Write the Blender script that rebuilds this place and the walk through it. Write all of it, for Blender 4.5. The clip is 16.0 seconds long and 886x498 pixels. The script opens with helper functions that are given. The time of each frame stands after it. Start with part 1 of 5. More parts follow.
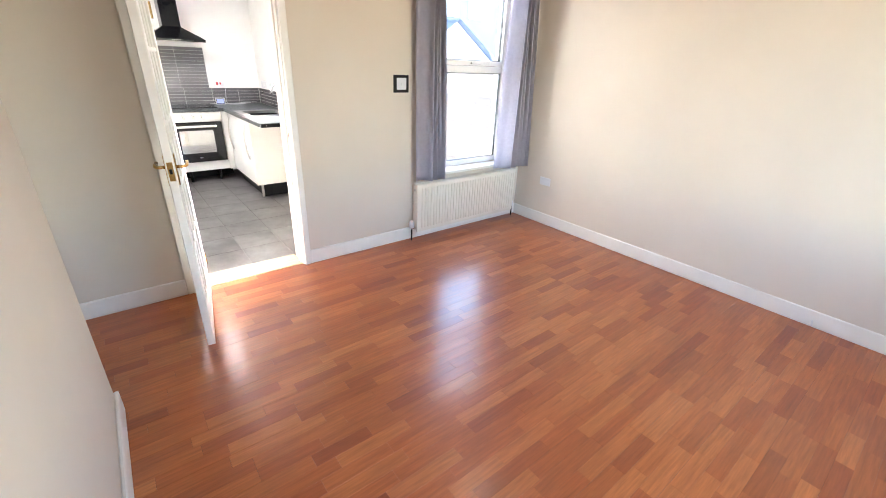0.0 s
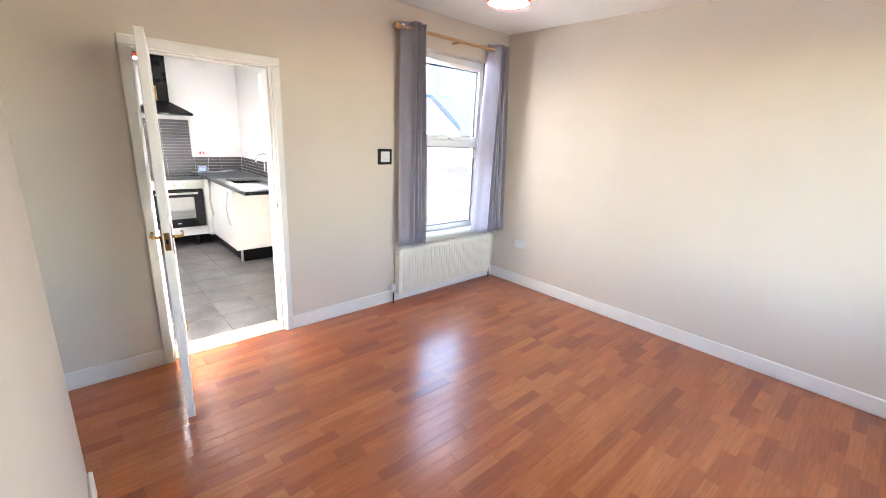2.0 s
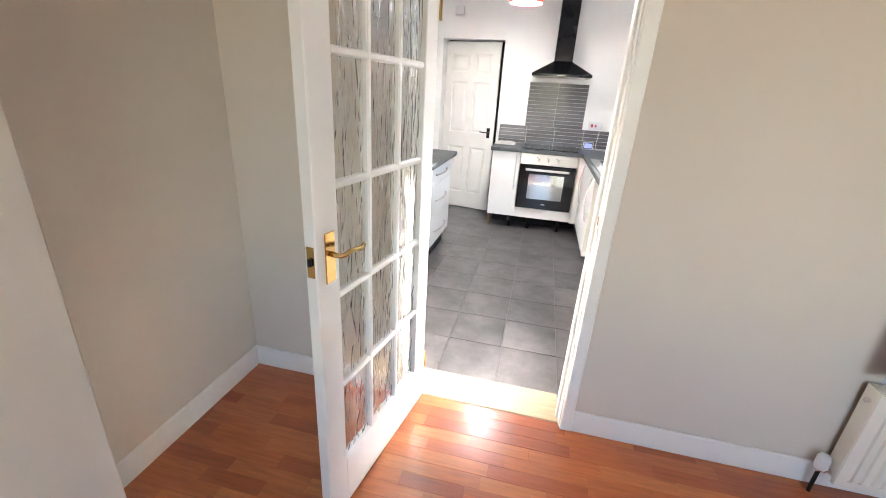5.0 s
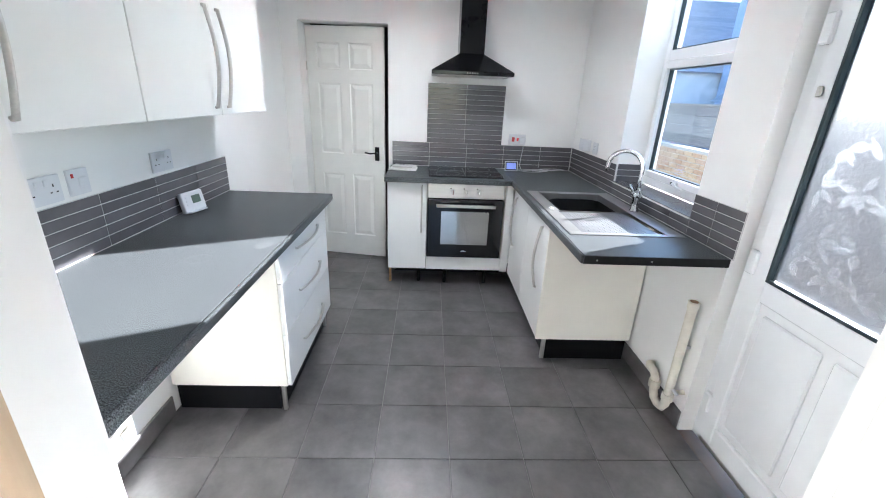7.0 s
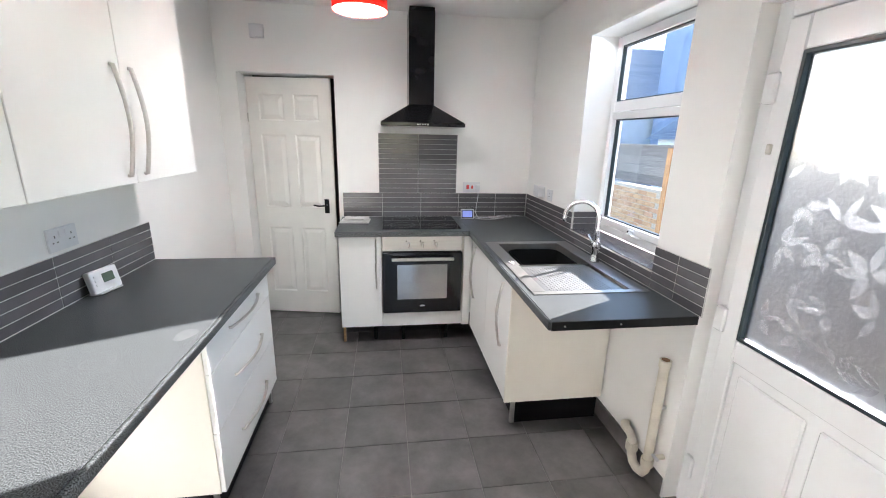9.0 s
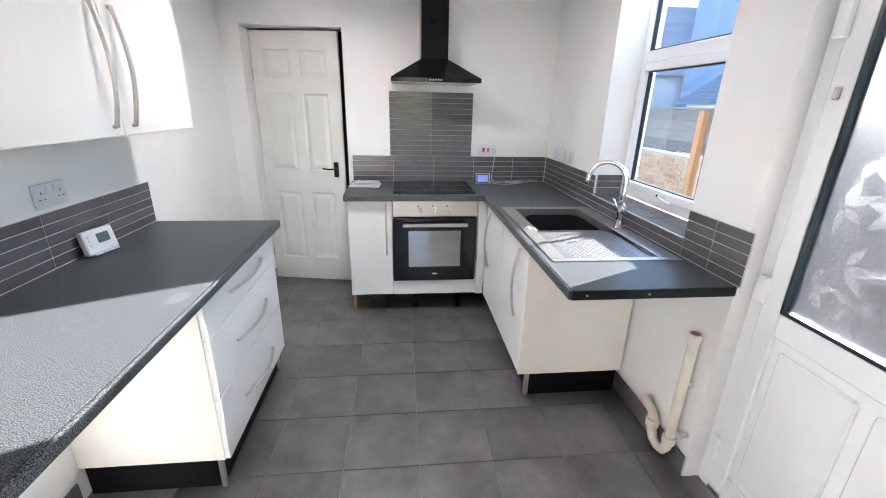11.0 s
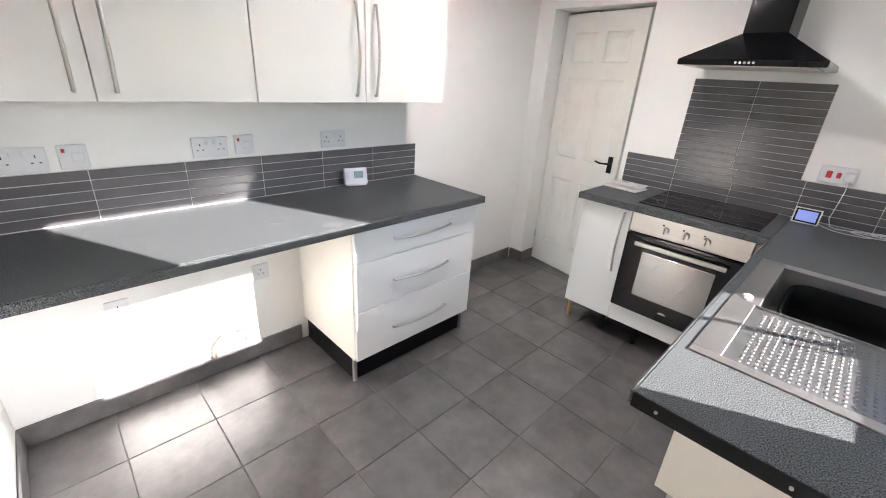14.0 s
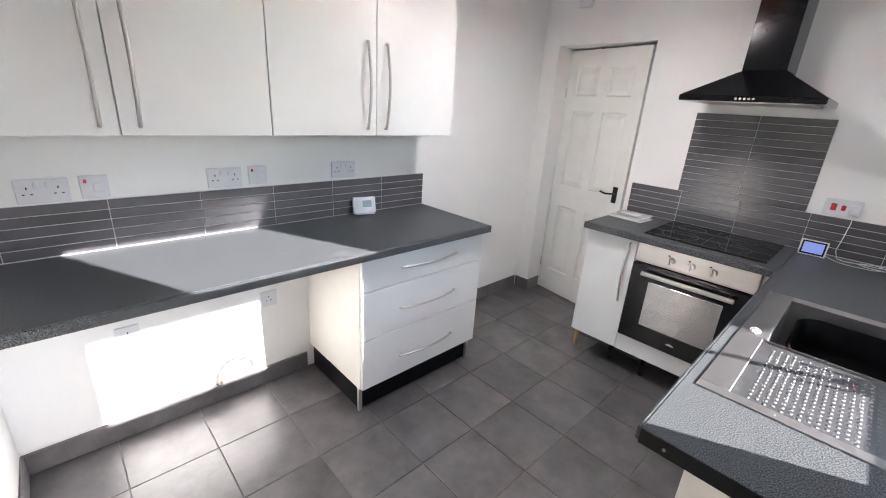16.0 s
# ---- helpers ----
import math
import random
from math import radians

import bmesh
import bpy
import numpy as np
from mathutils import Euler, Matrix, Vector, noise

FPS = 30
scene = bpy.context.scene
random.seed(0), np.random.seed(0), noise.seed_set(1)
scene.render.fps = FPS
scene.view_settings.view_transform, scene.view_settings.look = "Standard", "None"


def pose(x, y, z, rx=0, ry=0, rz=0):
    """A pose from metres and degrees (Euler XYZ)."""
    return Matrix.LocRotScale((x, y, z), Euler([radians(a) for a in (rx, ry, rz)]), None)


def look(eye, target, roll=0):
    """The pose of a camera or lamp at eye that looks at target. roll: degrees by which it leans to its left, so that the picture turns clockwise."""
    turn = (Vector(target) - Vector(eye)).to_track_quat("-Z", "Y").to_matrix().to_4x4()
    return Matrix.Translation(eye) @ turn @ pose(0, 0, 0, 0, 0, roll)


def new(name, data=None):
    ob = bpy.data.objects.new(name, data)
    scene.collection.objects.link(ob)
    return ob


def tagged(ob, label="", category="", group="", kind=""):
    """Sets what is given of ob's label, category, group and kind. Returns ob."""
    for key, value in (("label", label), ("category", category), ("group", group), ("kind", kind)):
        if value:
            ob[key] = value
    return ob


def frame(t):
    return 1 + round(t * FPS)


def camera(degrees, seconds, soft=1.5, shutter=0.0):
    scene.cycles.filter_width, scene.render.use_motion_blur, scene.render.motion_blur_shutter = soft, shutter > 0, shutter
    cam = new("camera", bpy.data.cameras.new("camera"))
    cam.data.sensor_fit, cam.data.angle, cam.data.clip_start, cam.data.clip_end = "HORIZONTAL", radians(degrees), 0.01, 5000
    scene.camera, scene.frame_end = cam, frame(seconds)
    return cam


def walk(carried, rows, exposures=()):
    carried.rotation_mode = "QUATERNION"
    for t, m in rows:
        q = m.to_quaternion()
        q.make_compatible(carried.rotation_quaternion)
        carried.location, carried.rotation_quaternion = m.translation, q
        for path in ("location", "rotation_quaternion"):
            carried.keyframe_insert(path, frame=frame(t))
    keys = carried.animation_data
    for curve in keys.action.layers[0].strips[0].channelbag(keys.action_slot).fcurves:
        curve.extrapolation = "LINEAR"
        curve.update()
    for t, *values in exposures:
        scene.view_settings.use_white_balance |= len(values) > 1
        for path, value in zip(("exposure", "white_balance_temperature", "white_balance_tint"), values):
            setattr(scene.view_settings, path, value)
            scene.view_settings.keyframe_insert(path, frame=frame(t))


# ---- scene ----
cam = camera(94.5, 16.0, soft=1.0)
PATH = [
    (0, (-0.534, -5.986, 1.518), (0.613, -4.569, 0.696), 2.4),
    (0.5, (-0.623, -5.986, 1.528), (0.583, -4.575, 0.785), 3.0),
    (1, (-0.663, -6.007, 1.549), (0.61, -4.606, 0.905), 3.1),
    (1.5, (-0.677, -6.014, 1.562), (0.635, -4.616, 0.993), 2.8),
    (2, (-0.662, -6.011, 1.572), (0.643, -4.595, 1.033), 2.8),
    (2.5, (-0.592, -5.921, 1.545), (0.586, -4.412, 0.965), 3.1),
    (3, (-0.373, -5.738, 1.466), (0.411, -4.012, 0.83), 3.1),
    (3.5, (-0.136, -5.527, 1.459), (0.144, -3.652, 0.823), 2.9),
    (3.7, (-0.066, -5.388, 1.46), (0.011, -3.49, 0.834), 2.9),
    (5.8, (0.238, -3.994, 1.439), (-0.184, -2.197, 0.668), 3.3),
    (6, (0.195, -3.804, 1.43), (-0.094, -1.975, 0.673), 3.7),
    (6.5, (0.094, -3.428, 1.468), (0.048, -1.58, 0.706), 3.7),
    (7, (-0.002, -3.122, 1.497), (0.081, -1.251, 0.797), 2.5),
    (7.5, (-0.005, -2.974, 1.558), (0.131, -1.07, 0.962), 1.7),
    (8, (0.009, -2.939, 1.589), (0.178, -1.013, 1.077), 1.3),
    (8.5, (0.024, -2.937, 1.592), (0.242, -1.012, 1.097), 1.3),
    (9, (0.028, -2.933, 1.578), (0.304, -1.024, 1.049), 1.4),
    (9.5, (0.029, -2.932, 1.564), (0.346, -1.05, 0.968), 1.7),
    (9.7, (0.028, -2.935, 1.557), (0.35, -1.064, 0.929), 1.8),
    (11.8, (0.169, -2.469, 1.496), (0.31, -0.59, 0.826), 1.0),
    (12, (0.217, -2.339, 1.504), (0.38, -0.457, 0.845), 1.2),
    (12.2, (0.275, -2.239, 1.505), (0.426, -0.366, 0.819), 2.0),
    (12.5, (0.402, -2.188, 1.493), (0.269, -0.323, 0.783), 3.4),
    (13, (0.754, -2.235, 1.435), (-0.062, -0.585, 0.653), 7.2),
    (13.5, (0.844, -2.337, 1.478), (-0.343, -0.948, 0.665), 6.0),
    (14, (0.839, -2.395, 1.518), (-0.456, -1.084, 0.742), 3.6),
    (14.5, (0.863, -2.401, 1.514), (-0.565, -1.176, 0.835), 2.0),
    (15, (0.841, -2.427, 1.549), (-0.612, -1.209, 0.913), 2.5),
    (15.5, (0.838, -2.441, 1.555), (-0.578, -1.171, 0.935), 3.1),
    (16, (0.845, -2.409, 1.543), (-0.506, -1.092, 0.88), 3.7),
]
EXPOSURES = [
    (0.0, 4.2, 6450, 13), (2.5, 4.15, 6300, 13), (3.5, 4.0, 6500, 15), (6.0, 3.35, 5750, 12), (6.5, 3.1, 5150, 9), (7.0, 3.1, 5750, 10), (8.0, 3.05, 5900, 11),
    (8.5, 3.05, 6200, 13), (9.5, 3.05, 6250, 13), (12.0, 3.1, 5850, 16), (12.5, 3.15, 5800, 17), (13.0, 3.35, 6950, 15), (14.0, 3.05, 6450, 15), (16.0, 2.85, 6200, 16)]
walk(cam, [(t, look(eye, target, roll)) for t, eye, target, roll in PATH], EXPOSURES)

# ---- world, sun and large lights ----
SUN_WAY = Vector((1.0, 0.478, 0.448)).normalized()
world = bpy.data.worlds.new("sky_world")
scene.world = world
world.use_nodes = True
wn = world.node_tree.nodes
sky = wn.new("ShaderNodeTexSky")
sky.sky_type = "NISHITA"
sky.sun_disc = False
sky.dust_density = 0.1
sky.sun_elevation = math.asin(SUN_WAY.z)
sky.sun_rotation = math.atan2(SUN_WAY.x, SUN_WAY.y)
wn["Background"].inputs[1].default_value = 0.15
world.node_tree.links.new(sky.outputs[0], wn["Background"].inputs[0])

sun = bpy.data.lights.new("sun", "SUN")
sun.energy = 5.0
sun.angle = radians(0.5)
sun.color = (1.0, 0.95, 0.89)
sun_ob = new("sun", sun)
sun_ob.matrix_world = look(SUN_WAY * 30, (0, 0, 0))


def area(name, eye, target, sx, sy, watts, color):
    d = bpy.data.lights.new(name, "AREA")
    d.shape, d.size, d.size_y, d.energy, d.color = "RECTANGLE", sx, sy, watts, color
    o = new(name, d)
    o.matrix_world = look(eye, target)
    return o


SKYBLUE = (0.86, 0.93, 1.0)
area("kitchen_window_skylight", (1.35, -0.825, 2.165), (0.75, -0.825, 0.9), 0.84, 0.10, 0.3, SKYBLUE)
area("front_window_skylight", (1.0, -7.02, 1.5), (1.0, -4.0, 1.2), 1.7, 1.4, 0.78, (1.0, 0.93, 0.85))
area("living_window_skylight", (2.205, -2.935, 2.225), (2.0, -4.4, 0.2), 0.82, 0.08, 0.28, SKYBLUE)

# ---- materials ----


def material(name, color, rough=0.5, metal=0.0, scale=8.0, vary=0.06, bump=0.0, bump_scale=120.0, stretch=(1, 1, 1), spec=0.5, coat=0.0):
    m = bpy.data.materials.new(name)
    m.use_nodes = True
    n, l = m.node_tree.nodes, m.node_tree.links
    b = n["Principled BSDF"]
    b.inputs["Roughness"].default_value, b.inputs["Metallic"].default_value = rough, metal
    b.inputs["Specular IOR Level"].default_value = spec
    b.inputs["Coat Weight"].default_value = coat
    co = n.new("ShaderNodeTexCoord")
    mp = n.new("ShaderNodeMapping")
    mp.inputs["Scale"].default_value = stretch
    l.new(co.outputs["Object"], mp.inputs["Vector"])
    big = n.new("ShaderNodeTexNoise")
    big.inputs["Scale"].default_value, big.inputs["Detail"].default_value = scale, 6
    l.new(mp.outputs[0], big.inputs["Vector"])
    fine = n.new("ShaderNodeTexNoise")
    fine.inputs["Scale"].default_value, fine.inputs["Detail"].default_value = bump_scale, 4
    l.new(mp.outputs[0], fine.inputs["Vector"])
    ramp = n.new("ShaderNodeValToRGB")
    c = Vector(color)
    lo, hi = c * (1 - vary), c * (1 + vary)
    ramp.color_ramp.elements[0].position, ramp.color_ramp.elements[1].position = 0.3, 0.7
    ramp.color_ramp.elements[0].color, ramp.color_ramp.elements[1].color = (*lo, 1), (*(min(v, 0.95) for v in hi), 1)
    l.new(big.outputs["Fac"], ramp.inputs[0])
    l.new(ramp.outputs[0], b.inputs["Base Color"])
    mr = n.new("ShaderNodeMapRange")
    mr.inputs[3].default_value, mr.inputs[4].default_value = max(rough - 0.06, 0.02), min(rough + 0.06, 1)
    l.new(big.outputs["Fac"], mr.inputs[0])
    l.new(mr.outputs[0], b.inputs["Roughness"])
    if bump:
        bp = n.new("ShaderNodeBump")
        bp.inputs["Strength"].default_value, bp.inputs["Distance"].default_value = bump, 0.002
        l.new(fine.outputs["Fac"], bp.inputs["Height"])
        l.new(bp.outputs[0], b.inputs["Normal"])
    return m


def speckled(name, dark, light, scale, amount, rough):
    """Laminate with a fine granite fleck."""
    m = material(name, dark, rough, scale=5, vary=0.25, bump=0.0)
    n, l = m.node_tree.nodes, m.node_tree.links
    co = n.new("ShaderNodeTexCoord")
    v = n.new("ShaderNodeTexNoise")
    v.inputs["Scale"].default_value, v.inputs["Detail"].default_value = scale, 3
    l.new(co.outputs["Object"], v.inputs["Vector"])
    r = n.new("ShaderNodeValToRGB")
    r.color_ramp.elements[0].position, r.color_ramp.elements[1].position = 0.36, 0.84
    r.color_ramp.elements[0].color, r.color_ramp.elements[1].color = (0, 0, 0, 1), (amount, amount, amount, 1)
    l.new(v.outputs["Fac"], r.inputs[0])
    mix = n.new("ShaderNodeMix")
    mix.data_type = "RGBA"
    b = n["Principled BSDF"]
    b.inputs["Specular IOR Level"].default_value = 0.10
    base = b.inputs["Base Color"].links[0].from_socket
    l.new(r.outputs[0], mix.inputs[0])
    l.new(base, mix.inputs[6])
    mix.inputs[7].default_value = (*light, 1)
    l.new(mix.outputs[2], b.inputs["Base Color"])
    return m


def varied(name, colors, rough, island=False, grain=(1, 14, 1), scale=6.0, mottle=0.3, bump=0.05, spec=0.5):
    """Pieces that differ from one another, with grain or mottling inside each."""
    m = bpy.data.materials.new(name)
    m.use_nodes = True
    n, l = m.node_tree.nodes, m.node_tree.links
    b = n["Principled BSDF"]
    b.inputs["Specular IOR Level"].default_value = spec
    if island:
        rnd = n.new("ShaderNodeNewGeometry").outputs["Random Per Island"]
    else:
        rnd = n.new("ShaderNodeObjectInfo").outputs["Random"]
    ramp = n.new("ShaderNodeValToRGB")
    while len(ramp.color_ramp.elements) < len(colors):
        ramp.color_ramp.elements.new(0.5)
    for i, (e, c) in enumerate(zip(ramp.color_ramp.elements, colors)):
        e.position, e.color = i / (len(colors) - 1), (*c, 1)
    l.new(rnd, ramp.inputs[0])
    co = n.new("ShaderNodeNewGeometry")
    mp = n.new("ShaderNodeMapping")
    mp.inputs["Scale"].default_value = grain
    l.new(co.outputs["Position"], mp.inputs["Vector"])
    tx = n.new("ShaderNodeTexNoise")
    tx.noise_dimensions = "4D"
    tx.inputs["Scale"].default_value, tx.inputs["Detail"].default_value, tx.inputs["Roughness"].default_value = scale, 8, 0.65
    mul = n.new("ShaderNodeMath")
    mul.operation = "MULTIPLY"
    mul.inputs[1].default_value = 37.0
    l.new(rnd, mul.inputs[0])
    l.new(mul.outputs[0], tx.inputs["W"])
    l.new(mp.outputs[0], tx.inputs["Vector"])
    mr = n.new("ShaderNodeMapRange")
    mr.inputs[1].default_value, mr.inputs[2].default_value = 0.3, 0.7
    mr.inputs[3].default_value, mr.inputs[4].default_value = 1 - mottle, 1 + mottle
    l.new(tx.outputs["Fac"], mr.inputs[0])
    mix = n.new("ShaderNodeMix")
    mix.data_type, mix.blend_type = "RGBA", "MULTIPLY"
    mix.inputs[0].default_value = 1.0
    l.new(ramp.outputs[0], mix.inputs[6])
    l.new(mr.outputs[0], mix.inputs[7])
    l.new(mix.outputs[2], b.inputs["Base Color"])
    rr = n.new("ShaderNodeMapRange")
    rr.inputs[3].default_value, rr.inputs[4].default_value = max(rough - 0.05, 0.03), rough + 0.08
    l.new(tx.outputs["Fac"], rr.inputs[0])
    l.new(rr.outputs[0], b.inputs["Roughness"])
    bp = n.new("ShaderNodeBump")
    bp.inputs["Strength"].default_value, bp.inputs["Distance"].default_value = bump, 0.001
    l.new(tx.outputs["Fac"], bp.inputs["Height"])
    l.new(bp.outputs[0], b.inputs["Normal"])
    return m


def glass(name, color=(1, 1, 1), rough=0.0, bump=0.0, scale=20.0, stretch=(1, 1, 1), detail=2.0):
    m = bpy.data.materials.new(name)
    m.use_nodes = True
    n, l = m.node_tree.nodes, m.node_tree.links
    b = n["Principled BSDF"]
    b.inputs["Base Color"].default_value = (*color, 1)
    b.inputs["Transmission Weight"].default_value = 1.0
    b.inputs["Roughness"].default_value = rough
    b.inputs["IOR"].default_value = 1.45
    if bump:
        co = n.new("ShaderNodeTexCoord")
        mp = n.new("ShaderNodeMapping")
        mp.inputs["Scale"].default_value = stretch
        l.new(co.outputs["Object"], mp.inputs["Vector"])
        t = n.new("ShaderNodeTexNoise")
        t.inputs["Scale"].default_value, t.inputs["Detail"].default_value, t.inputs["Distortion"].default_value = scale, detail, 0.8
        l.new(mp.outputs[0], t.inputs["Vector"])
        bp = n.new("ShaderNodeBump")
        bp.inputs["Strength"].default_value, bp.inputs["Distance"].default_value = bump, 0.018
        l.new(t.outputs["Fac"], bp.inputs["Height"])
        l.new(bp.outputs[0], b.inputs["Normal"])
    return m


def glow(name, color, strength):
    m = bpy.data.materials.new(name)
    m.use_nodes = True
    b = m.node_tree.nodes["Principled BSDF"]
    b.inputs["Base Color"].default_value = (*color, 1)
    b.inputs["Emission Color"].default_value = (*color, 1)
    b.inputs["Emission Strength"].default_value = strength
    return m


M_LIV = material("magnolia_emulsion", (0.66, 0.592, 0.508), 0.75, scale=1.6, vary=0.03, bump=0.12, bump_scale=160)
M_KIT = material("white_emulsion", (0.835, 0.83, 0.81), 0.7, scale=1.8, vary=0.025, bump=0.12, bump_scale=160)
M_CEIL = material("ceiling_paint", (0.85, 0.845, 0.83), 0.85, scale=2, vary=0.02, bump=0.1, bump_scale=90)
M_GLOSSW = material("white_gloss_paint", (0.80, 0.79, 0.75), 0.36, scale=7, vary=0.03, bump=0.05, bump_scale=60)
M_UPVC = material("white_upvc", (0.82, 0.83, 0.84), 0.19, scale=6, vary=0.02)
M_CAB = material("white_gloss_laminate", (0.78, 0.78, 0.76), 0.35, scale=3, vary=0.015, spec=0.5)
M_CARC = material("cream_board", (0.83, 0.80, 0.72), 0.4, scale=4, vary=0.03, bump=0.05)
M_TOP = speckled("black_granite_laminate", (0.003, 0.003, 0.0035), (0.30, 0.325, 0.335), 340, 0.9, 0.35)
M_PLINTH = material("black_plinth", (0.006, 0.006, 0.007), 0.38, scale=5, vary=0.2, spec=0.12)
M_GROUT = material("pale_grout", (0.56, 0.555, 0.54), 0.85, scale=30, vary=0.12, bump=0.2)
M_GROUTF = material("floor_grout", (0.27, 0.255, 0.24), 0.85, scale=30, vary=0.15, bump=0.2)
M_STRIP = varied("grey_strip_tile", [(0.092, 0.089, 0.095), (0.115, 0.112, 0.119), (0.102, 0.099, 0.106)], 0.17, grain=(1, 1, 1), scale=9, mottle=0.12)
M_FTILE = varied("dark_grey_floor_tile", [(0.100, 0.094, 0.093), (0.126, 0.118, 0.117), (0.112, 0.105, 0.104)], 0.335, grain=(1, 1, 1), scale=4.2, mottle=0.62, bump=0.10, spec=1.0)
WOODS = [(0.30, 0.066, 0.016), (0.42, 0.118, 0.030), (0.35, 0.088, 0.021), (0.47, 0.150, 0.043), (0.38, 0.104, 0.026), (0.26, 0.056, 0.015)]
M_WOOD = varied("cherry_laminate", WOODS, 0.34, grain=(1, 16, 1), scale=5, mottle=0.28, bump=0.04, spec=0.5)
M_WOODJ = varied("cherry_laminate_joined", WOODS, 0.34, island=True, grain=(1, 16, 1), scale=5, mottle=0.28, bump=0.04, spec=0.5)
for _m in (M_WOOD, M_WOODJ):
    _b = _m.node_tree.nodes["Principled BSDF"]
    _b.inputs["Coat Weight"].default_value, _b.inputs["Coat Roughness"].default_value = 0.55, 0.18
M_UNDER = material("floor_joint", (0.10, 0.035, 0.015), 0.7)
M_STEEL = material("brushed_steel", (0.60, 0.58, 0.55), 0.36, 1.0, scale=4, vary=0.05, bump=0.1, bump_scale=40, stretch=(1, 30, 30))
M_SINK = material("sink_steel", (0.40, 0.395, 0.385), 0.40, 0.95, scale=12, vary=0.05)
M_DRAIN = material("satin_drainer_steel", (0.22, 0.225, 0.23), 0.46, 0.97, scale=30, vary=0.06)
M_CHROME = material("chrome", (0.80, 0.80, 0.80), 0.08, 1.0, scale=6, vary=0.02)
M_BRASS = material("polished_brass", (0.62, 0.42, 0.16), 0.17, 1.0, scale=14, vary=0.15)
M_BLACK = material("black_enamel", (0.006, 0.006, 0.007), 0.16, scale=6, vary=0.2, spec=0.25)
M_BGLASS = material("black_glass", (0.006, 0.006, 0.007), 0.05, scale=4, vary=0.2, spec=0.6)
M_OVENWIN = material("oven_window_glass", (0.66, 0.66, 0.64), 0.06, 0.85, scale=4, vary=0.1, spec=1.0)
M_PLASTIC = material("white_plastic", (0.70, 0.71, 0.73), 0.37, scale=20, vary=0.02)
M_PIPE = material("aged_white_pipe", (0.70, 0.66, 0.56), 0.4, scale=14, vary=0.12)
M_DARK = material("black_plastic", (0.008, 0.008, 0.008), 0.4, scale=20, vary=0.2, spec=0.2)
M_RED = material("red_plastic", (0.55, 0.03, 0.03), 0.35, scale=20, vary=0.05)
M_PINE = material("pine_wood", (0.50, 0.30, 0.13), 0.4, scale=6, vary=0.2, stretch=(1, 12, 12))
M_PLY = material("bare_timber_threshold", (0.56, 0.42, 0.27), 0.6, scale=5, vary=0.15, stretch=(1, 10, 1), bump=0.1)
M_CURT = material("lilac_grey_curtain", (0.59, 0.58, 0.655), 0.9, scale=40, vary=0.06, bump=0.3, bump_scale=500)
_n, _l = M_CURT.node_tree.nodes, M_CURT.node_tree.links
_t, _m = _n.new("ShaderNodeBsdfTranslucent"), _n.new("ShaderNodeMixShader")
_t.inputs[0].default_value, _m.inputs[0].default_value = (0.60, 0.58, 0.66, 1), 0.24
_l.new(_n["Principled BSDF"].outputs[0], _m.inputs[1])
_l.new(_t.outputs[0], _m.inputs[2])
_l.new(_m.outputs[0], _n["Material Output"].inputs[0])
M_RAD = material("cream_radiator_enamel", (0.76, 0.72, 0.63), 0.37, scale=6, vary=0.02)
M_PAPER = material("paper", (0.72, 0.70, 0.68), 0.7, scale=25, vary=0.1)
M_SHADE = material("red_lampshade", (0.80, 0.06, 0.025), 0.6, scale=60, vary=0.05)
_n, _l = M_SHADE.node_tree.nodes, M_SHADE.node_tree.links
_t, _m = _n.new("ShaderNodeBsdfTranslucent"), _n.new("ShaderNodeMixShader")
_t.inputs[0].default_value, _m.inputs[0].default_value = (0.70, 0.05, 0.02, 1), 0.3
_l.new(_n["Principled BSDF"].outputs[0], _m.inputs[1])
_l.new(_t.outputs[0], _m.inputs[2])
_l.new(_m.outputs[0], _n["Material Output"].inputs[0])
M_LINING = material("white_shade_lining", (0.82, 0.80, 0.77), 0.7, scale=40, vary=0.03)
_n, _l = M_LINING.node_tree.nodes, M_LINING.node_tree.links
_t, _m = _n.new("ShaderNodeBsdfTranslucent"), _n.new("ShaderNodeMixShader")
_t.inputs[0].default_value, _m.inputs[0].default_value = (0.80, 0.78, 0.74, 1), 0.35
_l.new(_n["Principled BSDF"].outputs[0], _m.inputs[1])
_l.new(_t.outputs[0], _m.inputs[2])
_l.new(_m.outputs[0], _n["Material Output"].inputs[0])
M_DIFF = glow("lamp_diffuser", (1.0, 0.97, 0.94), 15.0)
M_DIFF2 = glow("dim_lamp_diffuser", (1.0, 0.94, 0.86), 0.8)
M_SCREEN = glow("lcd_screen", (0.30, 0.38, 0.85), 0.035)
M_LCDG = material("grey_lcd", (0.10, 0.14, 0.11), 0.2, scale=20, vary=0.05)
M_PANE = bpy.data.materials.new("window_glass")
M_PANE.use_nodes = True
_n, _l = M_PANE.node_tree.nodes, M_PANE.node_tree.links
_t, _g, _f, _m = _n.new("ShaderNodeBsdfTransparent"), _n.new("ShaderNodeBsdfGlossy"), _n.new("ShaderNodeLayerWeight"), _n.new("ShaderNodeMixShader")
_p, _r = _n.new("ShaderNodeMath"), _n.new("ShaderNodeMapRange")
_t.inputs[0].default_value, _g.inputs["Roughness"].default_value, _f.inputs["Blend"].default_value = (0.97, 0.985, 0.98, 1), 0.03, 0.5
_p.operation, _p.inputs[1].default_value = "POWER", 5.0
_r.inputs[3].default_value, _r.inputs[4].default_value = 0.035, 0.9
_l.new(_f.outputs["Facing"], _p.inputs[0])
_l.new(_p.outputs[0], _r.inputs[0])
